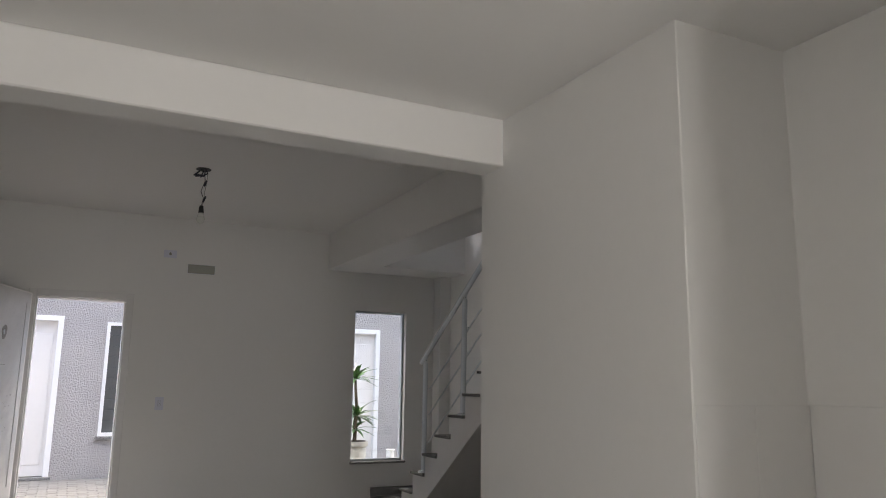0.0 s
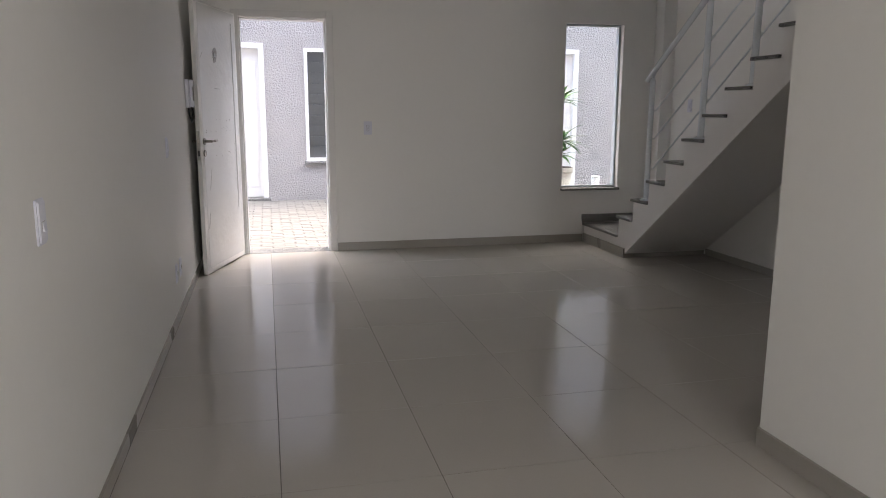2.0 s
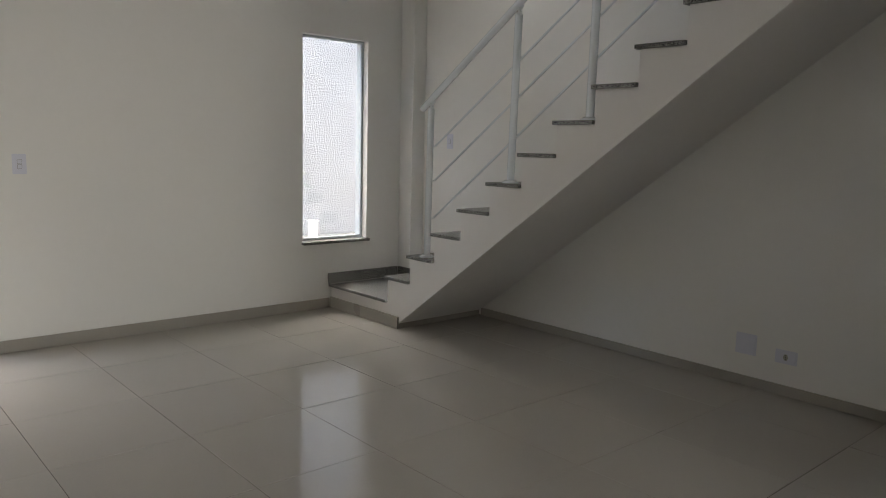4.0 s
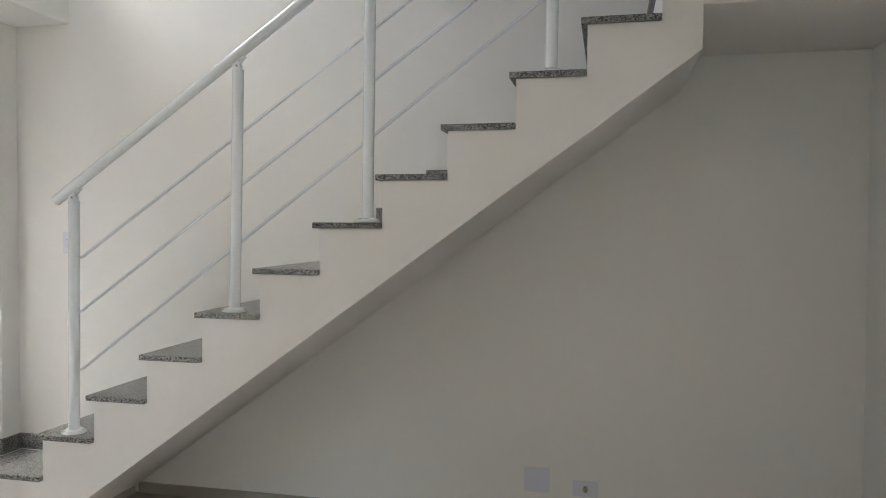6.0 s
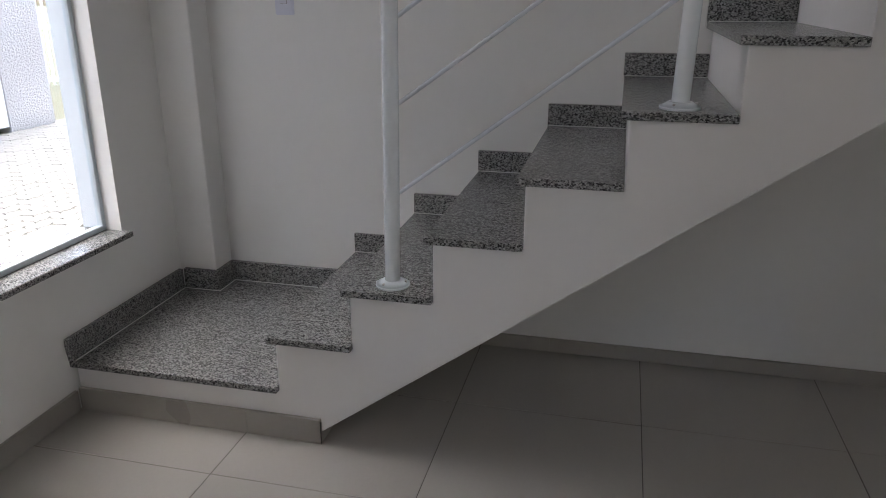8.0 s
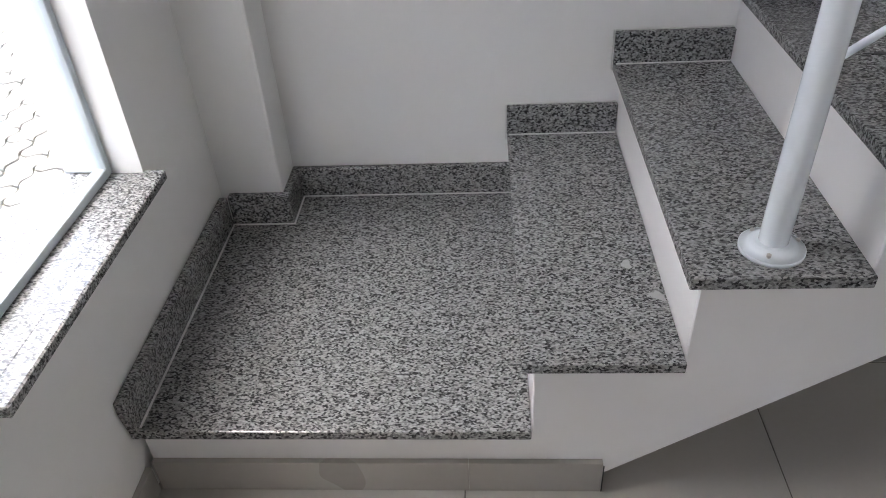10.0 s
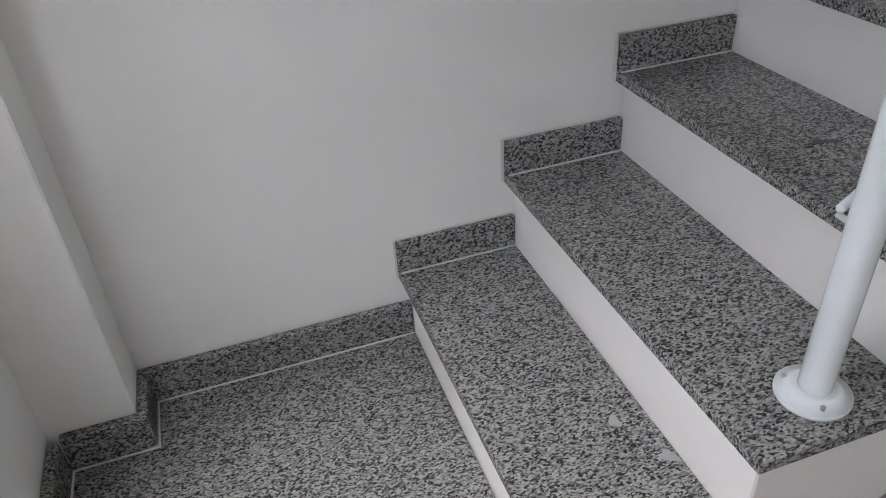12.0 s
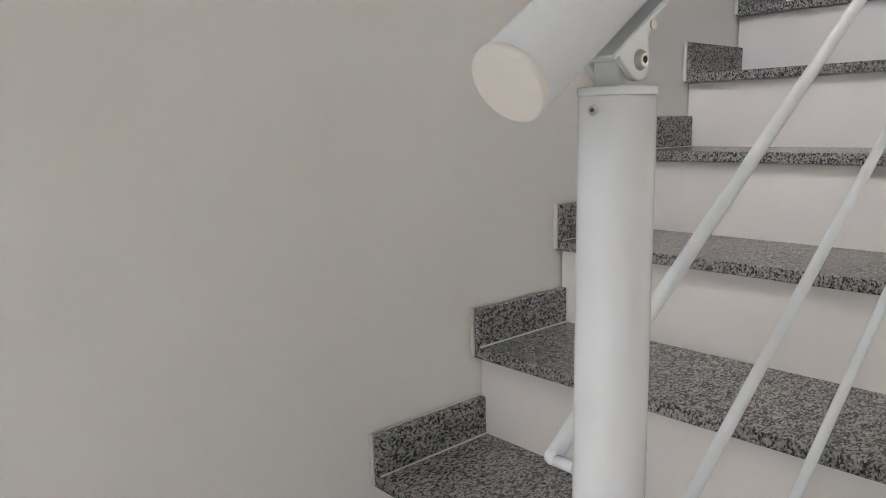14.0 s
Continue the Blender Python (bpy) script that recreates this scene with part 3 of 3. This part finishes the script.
# ---- switches, sockets and plates ----
def wall_frame(place, normal):
    """Space of a plate on a wall: x along the wall, y out of it, z up."""
    n = Vector(normal)
    s = n.cross(Vector((0, 0, 1)))
    return Matrix(((s.x, n.x, 0, place[0]), (s.y, n.y, 0, place[1]), (0, 0, 1, place[2]), (0, 0, 0, 1)))


def wall_plate(name, place, normal, w, h, label, category, fittings=()):
    m = wall_frame(place, normal)
    ob = thing(name, place, label, category)
    bm = prism([(-w / 2, -h / 2), (w / 2, -h / 2), (w / 2, h / 2), (-w / 2, h / 2)], "y", 0.001, 0.006)
    top = prism([(-w / 2 + 0.007, -h / 2 + 0.007), (w / 2 - 0.007, -h / 2 + 0.007), (w / 2 - 0.007, h / 2 - 0.007), (-w / 2 + 0.007, h / 2 - 0.007)], "y", 0.006, 0.0105)
    bmesh.ops.bevel(top, geom=top.edges[:], offset=0.003, segments=2, affect="EDGES")
    bmesh.ops.bevel(bm, geom=bm.edges[:], offset=0.003, segments=2, affect="EDGES")
    joined(bm, top)
    bm.transform(m)
    plate = part("plate", bm, PLASTIC, ob)
    for kind, u, v, fw, fh in fittings:
        if kind == "rocker":
            bm = prism([(v - fh / 2, 0.0105), (v + fh / 2, 0.0105), (v + fh / 2, 0.012), (v - fh / 2, 0.0165)], "x", u - fw / 2, u + fw / 2, bevel=0.0008)
            for q in bm.verts:
                q.co = Vector((q.co.x, q.co.z, q.co.y))
            bm.transform(m)
            part("rocker", bm, PLASTIC, plate, "white rocker key")
            ring = box(u - fw / 2 - 0.0015, u + fw / 2 + 0.0015, 0.0103, 0.0109, v - fh / 2 - 0.0015, v + fh / 2 + 0.0015)
            ring.transform(m)
            part("gap", ring, TORN, plate)
        elif kind == "socket":
            bm = prism([(u + fw / 2 * math.cos(a) * (1.0 if abs(math.cos(a)) < 0.9 else 1.08), v + fh / 2 * math.sin(a)) for a in [i * math.tau / 6 for i in range(6)]], "y", 0.0103, 0.0112)
            bm.transform(m)
            well = part("socket_well", bm, GREY_PLASTIC, plate)
            for du in (-0.0095, 0, 0.0095):
                hole_bm = rod((u + du * (1 if fw >= fh else 0.25), 0.0112, v + du * (0 if fw >= fh else 1)), (u + du * (1 if fw >= fh else 0.25), 0.0118, v + du * (0 if fw >= fh else 1)), 0.0026, 10)
                hole_bm.transform(m)
                part("pin_hole", hole_bm, DARK, well)
    return ob


wall_plate("light_switch", (-2.946, -0.001, 1.12), (0, -1, 0), 0.075, 0.118, "white double light switch on the front wall", "switch", (("rocker", 0, 0.014, 0.022, 0.022), ("rocker", 0, -0.014, 0.022, 0.022)))
wall_plate("wall_socket", (-2.953, -0.001, 2.528), (0, -1, 0), 0.118, 0.075, "white high wall socket for an air conditioner", "socket", (("socket", 0, 0, 0.026, 0.034),))
wall_plate("light_switch", (-0.001, -0.487, 1.328), (-1, 0, 0), 0.075, 0.118, "white single light switch on the stair wall", "switch", (("rocker", 0, 0, 0.024, 0.036),))
wall_plate("blank_plate", (-0.001, -3.020, 0.238), (-1, 0, 0), 0.120, 0.118, "white square blank cover plate above the baseboard", "cover plate")
wall_plate("wall_socket", (-0.001, -3.245, 0.212), (-1, 0, 0), 0.118, 0.075, "white power socket above the baseboard", "socket", (("socket", 0, 0, 0.026, 0.038),))
wall_plate("light_switch", (LEFT + 0.001, -4.72, 1.00), (1, 0, 0), 0.075, 0.118, "white switch plate on the side wall", "switch", (("rocker", 0, -0.012, 0.024, 0.024),))
wall_plate("light_switch", (LEFT + 0.001, -2.2, 1.063), (1, 0, 0), 0.075, 0.118, "white single light switch on the side wall", "switch", (("rocker", 0, 0, 0.024, 0.036),))
for dy in (-0.06, 0.14):
    wall_plate("wall_socket", (LEFT + 0.001, -2.05 + dy, 0.30), (1, 0, 0), 0.075, 0.118, "white low power socket on the side wall", "socket", (("socket", 0, 0, 0.030, 0.030),))
cover = thing("air_conditioner_cover", (-2.657, -0.001, 2.36), "grey rectangular blank cover high on the front wall", "cover plate")
part("panel", box(-2.782, -2.532, -0.012, -0.001, 2.358, 2.442, 0.003), GREY_PLASTIC, cover)
part("rim", box(-2.785, -2.529, -0.005, -0.0008, 2.355, 2.445, 0.002), PLASTIC, cover, "white rim")

# ---- intercom handset ----
ic = thing("intercom", (LEFT + 0.001, -0.97, 1.2), "white intercom handset hanging on the side wall", "intercom")
part("wall_base", box(LEFT + 0.001, LEFT + 0.030, -1.02, -0.93, 1.29, 1.50, 0.006, segments=2), PLASTIC, ic)
hs = box(LEFT + 0.030, LEFT + 0.052, -1.005, -0.965, 1.30, 1.49, 0.008, segments=2)
box(LEFT + 0.03, LEFT + 0.062, -1.008, -0.962, 1.44, 1.495, 0.008, hs, 2)
box(LEFT + 0.03, LEFT + 0.062, -1.008, -0.962, 1.295, 1.345, 0.008, hs, 2)
part("handset", hs, PLASTIC, ic)
part("cord", tube([(LEFT + 0.04, -0.985, 1.30), (LEFT + 0.045, -0.98, 1.22), (LEFT + 0.035, -0.975, 1.19), (LEFT + 0.02, -0.965, 1.23), (LEFT + 0.015, -0.96, 1.30)], 0.006), DARK, ic, "dark coiled cord")

ic.location.y += 0.07

# ---- bare bulb on its wires ----
LX, LY = -2.963, -1.87
lamp = thing("pendant_bulb", (LX, LY, CEIL), "bare unlit bulb hanging from taped wires at the ceiling", "lamp")
part("ceiling_box", rod((LX, LY, CEIL - 0.004), (LX, LY, CEIL - 0.0005), 0.055, 20), DARK, lamp, "dark open ceiling box")
for i in range(5):
    a = i * 1.3
    loop = [(LX + 0.02 * math.cos(a), LY + 0.02 * math.sin(a), CEIL - 0.004), (LX - 0.02 + 0.05 * math.cos(a), LY + 0.05 * math.sin(a), CEIL - 0.03 - 0.008 * i), (LX - 0.03 + 0.03 * math.cos(a + 1), LY + 0.03 * math.sin(a + 1), CEIL - 0.055), (LX + 0.01, LY, CEIL - 0.045)]
    part("wire_tangle", tube(loop, 0.005), BLACK_WIRE, lamp, "dark blue wire ends")
part("wire", tube([(LX + 0.01, LY, CEIL - 0.03), (LX + 0.016, LY, CEIL - 0.09), (LX - 0.008, LY, CEIL - 0.17), (LX + 0.012, LY, CEIL - 0.22), (LX + 0.002, LY, CEIL - 0.285)], 0.0025), BLACK_WIRE, lamp)
part("wire", tube([(LX + 0.03, LY, CEIL - 0.02), (LX + 0.03, LY, CEIL - 0.10), (LX + 0.016, LY, CEIL - 0.19), (LX + 0.020, LY, CEIL - 0.24), (LX + 0.004, LY, CEIL - 0.285)], 0.0025), GREY_PLASTIC, lamp, "white wire")
for z in (0.085, 0.205):
    part("tape", tube([(LX + 0.028, LY, CEIL - z), (LX + 0.014, LY, CEIL - z - 0.04)], 0.007), BLACK_WIRE, lamp, "black insulating tape")
part("lamp_holder", rod((LX + 0.003, LY, CEIL - 0.335), (LX + 0.003, LY, CEIL - 0.28), 0.020, 20, r2=0.014, bevel=0.001), DARK, lamp)
bulb = ball((LX + 0.003, LY, CEIL - 0.382), 0.030, (1, 1, 1.1))
rod((LX + 0.003, LY, CEIL - 0.362), (LX + 0.003, LY, CEIL - 0.333), 0.026, 18, r2=0.015, bm=bulb)
part("bulb", bulb, material("frosted_bulb", (0.72, 0.72, 0.68), 0.25), lamp, "unlit frosted white bulb")

# ---- outside: lane, opposite house ----
structure("ground", box(-60, 60, 0.171, 60, OUT_Z - 0.30, OUT_Z - 0.012), SAND, "sandy ground under the paved lane", "ground")
house = thing("opposite_house", (0.0, OUT_Y, OUT_Z), "grey stucco terraced house across the paved lane", "house")
WALL_X0, WALL_X1, WALL_TOP = -10.0, 4.45, 4.7
DOORS = ((-4.81, -3.84, 2.22), (0.06, 1.03, 2.23))
holes = [(a + 0.004, b - 0.004, OUT_Z - 0.1, t) for a, b, t in DOORS] + [(-3.266, -2.66, 0.53, 2.155), (2.83, 3.81, OUT_Z - 0.1, 2.28)]
part("wall", holed_wall(WALL_X0, WALL_X1, OUT_Z - 0.1, WALL_TOP, OUT_Y, OUT_Y + 0.2, holes), STUCCO, house, "grey rough-cast stucco wall")
back_bm = box(WALL_X0, WALL_X1, OUT_Y + 0.3, OUT_Y + 3.0, OUT_Z - 0.1, WALL_TOP)
part("inner_mass", back_bm, PAINT, house)
part("roof", prism([(OUT_Y - 0.35, WALL_TOP), (OUT_Y + 3.2, WALL_TOP + 0.8), (OUT_Y + 3.2, WALL_TOP + 0.95), (OUT_Y - 0.35, WALL_TOP + 0.15)], "x", WALL_X0 - 0.2, WALL_X1 + 0.2), POT, house)
for a, b, t in DOORS:
    dm = bmesh.new()
    for q in ((a, a + 0.075, OUT_Z + 0.02, t), (b - 0.075, b, OUT_Z + 0.02, t), (a + 0.075, b - 0.075, t - 0.075, t)):
        box(q[0], q[1], OUT_Y - 0.02, OUT_Y + 0.12, q[2], q[3], 0.004, dm)
    dpart = part("door", box(a + 0.07, b - 0.07, OUT_Y + 0.06, OUT_Y + 0.10, OUT_Z + 0.05, t - 0.07, 0.004), DOOR_WHITE, house, "closed white door")
    part("door_frame", dm, GATE_WHITE, dpart, "white door frame")
    for i in range(2):
        pm = (b - a - 0.14) / 2
        x = a + 0.07 + i * pm
        part("door_panel", box(x + 0.05, x + pm - 0.05, OUT_Y + 0.054, OUT_Y + 0.061, 0.15, t - 0.25, 0.004), DOOR_WHITE, dpart)
    part("door_step", box(a - 0.03, b + 0.03, OUT_Y - 0.05, OUT_Y + 0.12, OUT_Z, OUT_Z + 0.045, 0.006), GRANITE, house, "grey granite door step")
lw = part("window", holed_wall(-3.27, -2.656, 0.527, 2.16, OUT_Y - 0.012, OUT_Y + 0.11, [(-3.222, -2.704, 0.575, 2.112)]), GATE_WHITE, house, "white window frame with smoked glass louvres")
part("sill", box(-3.30, -2.62, OUT_Y - 0.05, OUT_Y + 0.05, 0.49, 0.5265, 0.004), GRANITE, lw)
for i in range(10):
    z = 0.575 + i * 0.1537
    bl = box(-3.22, -2.706, -0.004, 0.004, 0.0, 0.168, 0.001)
    bl.transform(Matrix.Translation((0, OUT_Y + 0.05, z)) @ Matrix.Rotation(radians(13), 4, "X"))
    part("louvre", bl, LOUVRE, lw)
g = part("gate", holed_wall(2.83, 3.81, OUT_Z + 0.05, 2.28, OUT_Y + 0.02, OUT_Y + 0.07, [(2.93, 3.71, OUT_Z + 0.17, OUT_Z + 0.42), (2.93, 3.71, 1.92, 2.19)]), GATE_WHITE, house, "white sheet-metal gate with barred slots")
for z0, z1 in ((OUT_Z + 0.17, OUT_Z + 0.42), (1.92, 2.19)):
    for i in range(11):
        x = 2.955 + i * 0.0725
        part("bar", box(x - 0.016, x + 0.016, OUT_Y + 0.035, OUT_Y + 0.055, z0, z1), GATE_WHITE, g)
part("gate_back", box(2.83, 3.81, OUT_Y + 0.2, OUT_Y + 0.25, OUT_Z, 2.28), STUCCO, house)
part("panel_edge", box(2.92, 3.72, OUT_Y + 0.012, OUT_Y + 0.0205, OUT_Z + 0.50, 1.84, 0.003), GATE_WHITE, g)

street = thing("street_gate", (7.4, 2.5, OUT_Z), "white barred metal street gate at the end of the lane", "gate")
for z in (0.0, 0.8, 1.5, 2.1):
    part("rail", box(7.38, 7.42, 0.2, 7.5, z, z + 0.06), GATE_WHITE, street)
for i in range(60):
    y = 0.25 + i * 0.12
    part("bar", box(7.39, 7.41, y - 0.015, y + 0.015, OUT_Z, 2.3), GATE_WHITE, street)

post = thing("bollard", (0.18, 1.88, OUT_Z), "short white painted pipe standing in the lane", "bollard")
part("pipe", rod((0.18, 1.88, OUT_Z), (0.18, 1.88, 0.46), 0.052, 24, bevel=0.003), GATE_WHITE, post)
part("cap", rod((0.18, 1.88, 0.455), (0.18, 1.88, 0.472), 0.056, 24, bevel=0.004), GATE_WHITE, post)



def drain_grate(x0, x1, y):
    """A slotted plastic channel cover let into the paving."""
    ob = thing("drain_grate", ((x0 + x1) / 2, y, OUT_Z), "white slotted plastic drain cover set in the paving", "drain", group="drain covers in the lane")
    rim, w = bmesh.new(), 0.045
    box(x0, x1, y - w, y - w + 0.012, OUT_Z - 0.02, OUT_Z + 0.006, 0.001, rim)
    box(x0, x1, y + w - 0.012, y + w, OUT_Z - 0.02, OUT_Z + 0.006, 0.001, rim)
    part("rim", rim, GATE_WHITE, ob)
    part("channel", box(x0, x1, y - w + 0.012, y + w - 0.012, OUT_Z - 0.02, OUT_Z - 0.008), DARK, ob, "dark channel below the slots")
    count = round((x1 - x0) / 0.026)
    for i in range(count):
        x = x0 + (i + 0.5) * (x1 - x0) / count
        part("slat", box(x - 0.008, x + 0.008, y - w + 0.012, y + w - 0.012, OUT_Z - 0.007, OUT_Z + 0.005), GATE_WHITE, ob)


drain_grate(-4.36, -3.84, 1.47)
drain_grate(0.47, 0.99, 1.60)

# ---- potted spiky plant outside the window ----
PX, PY = -0.47, 1.50
plant = thing("potted_plant", (PX, PY, OUT_Z), "spiky green palm in a pale clay pot outside the window", "plant")
pot = rod((PX, PY, OUT_Z), (PX, PY, 0.56), 0.11, 28, r2=0.155)
rod((PX, PY, 0.56), (PX, PY, 0.62), 0.172, 28, r2=0.172, bm=pot, bevel=0.008)
part("pot", pot, POT, plant, "tall pale clay pot")
part("soil", rod((PX, PY, 0.615), (PX, PY, 0.624), 0.15, 24), SOIL, plant)
stem = rod((PX, PY, 0.61), (PX + 0.02, PY, 1.02), 0.025, 12, r2=0.020)
rod((PX + 0.02, PY, 1.0), (PX - 0.01, PY + 0.02, 1.42), 0.022, 12, r2=0.016, bm=stem)
part("trunk", stem, BARK, plant)
rnd = random.Random(11)
for cx, cz, count in ((PX + 0.02, 0.92, 34), (PX - 0.01, 1.38, 30), (PX + 0.0, 0.76, 12)):
    for i in range(count):
        a, up, length = i * 2.399 + rnd.uniform(-0.2, 0.2), rnd.uniform(-0.25, 1.15), rnd.uniform(0.24, 0.36)
        bm, rows = bmesh.new(), []
        for s in range(5):
            f = s / 4
            reach, lift = length * f * math.cos(up * (1 - 0.4 * f)), length * f * math.sin(up) - 0.16 * length * f * f * 2
            width = 0.021 * (1 - f ** 2.5) * (0.6 + 0.8 * min(f * 3, 1)) + 0.0006
            c = Vector((cx + reach * math.cos(a), PY + reach * math.sin(a) * 0.8, cz + lift))
            side = Vector((-math.sin(a), math.cos(a), 0)) * width
            rows.append((bm.verts.new(c - side), bm.verts.new(c - Vector((0, 0, 0.004))), bm.verts.new(c + side)))
        for p, q in zip(rows, rows[1:]):
            bm.faces.new((p[0], p[1], q[1], q[0]))
            bm.faces.new((p[1], p[2], q[2], q[1]))
        part("leaf", bm, LEAF_DRY if i % 9 == 0 else LEAF, plant)

# ---- floor tiles ----
floor = structure("floor", box(LEFT - 0.1, 0.1, BACK, 0.001, -0.20, -0.0015), GROUT, "taupe polished porcelain tiled floor", "floor")
TX, TY = 0.562, 0.625
tile_bm = box(-TX / 2 + 0.0011, TX / 2 - 0.0011, -TY / 2 + 0.0011, TY / 2 - 0.0011, -0.008, 0.0, 0.001)
tile_data = bpy.data.meshes.new("floor_tile")
tile_bm.to_mesh(tile_data)
tile_bm.free()
tile_data.materials.append(TILE)
rnd = random.Random(3)
for i in range(9):
    for j in range(16):
        ob = new("floor_tile", tile_data)
        ob.parent = floor
        ob.location = Vector((-4.403 + TX * (i + 0.5), -TY * (j + 0.5), rnd.uniform(-0.0003, 0.0002))) - floor.location
        ob.rotation_euler = (rnd.uniform(-0.002, 0.002), rnd.uniform(-0.002, 0.002), 0)

# ---- zigzag concrete pavers of the lane ----
PL, PW = 0.225, 0.1125


def paver_outline():
    """Interlocking stone with stepped sides."""
    w = 0.011
    low = [(-0.5, 0), (-0.42, 0.95), (-0.33, 0.95), (-0.17, -0.95), (-0.08, -0.95), (0.0, 0), (0.08, 0.95), (0.17, 0.95), (0.33, -0.95), (0.42, -0.95), (0.5, 0)]
    bottom = [(u * PL, -PW / 2 + s * w) for u, s in low]
    top = [(u * PL, PW / 2 + s * w) for u, s in reversed(low)]
    right = [(PL / 2 + 0.012, -PW * 0.22), (PL / 2 - 0.012, PW * 0.22)]
    left = [(-PL / 2 - 0.012, PW * 0.22), (-PL / 2 + 0.012, -PW * 0.22)]
    return [(x * 0.955, y * 0.935) for x, y in bottom + right + top + left[::1]]


def paver_mesh(bm, cx, cy, cz):
    pts = paver_outline()
    low = [bm.verts.new((cx + x, cy + y, cz - 0.03)) for x, y in pts]
    mid = [bm.verts.new((cx + x, cy + y, cz - 0.004)) for x, y in pts]
    top = [bm.verts.new((cx + x * 0.982, cy + y * 0.965, cz)) for x, y in pts]
    bm.faces.new(top)
    for i in range(len(pts)):
        j = (i + 1) % len(pts)
        bm.faces.new((low[i], low[j], mid[j], mid[i]))
        bm.faces.new((mid[i], mid[j], top[j], top[i]))


paving = thing("pavement", (0, 2.0, OUT_Z), "pale concrete interlocking pavers with mossy joints", "pavement", kind="structure")
one = bmesh.new()
paver_mesh(one, 0, 0, 0)
paver_data = bpy.data.meshes.new("paver")
one.to_mesh(paver_data)
one.free()
paver_data.materials.append(PAVER)
rest = bmesh.new()
rnd = random.Random(8)
for j in range(39):
    y = 0.24 + j * PW
    for i in range(-45, 34):
        x = i * PL + (0.5 * PL if j % 2 else 0.0)
        z = rnd.uniform(-0.002, 0.002)
        if -1.7 < x < 1.3 and y < 2.3:
            ob = new("paver", paver_data)
            ob.parent = paving
            ob.location = (x, y - 2.0, z)
        elif y < OUT_Y - 0.05 or x > WALL_X1:
            paver_mesh(rest, x, y, OUT_Z + z)
tagged(part("paver_field", rest, PAVER, paving), "pale concrete pavers farther along the lane", kind="stuff")
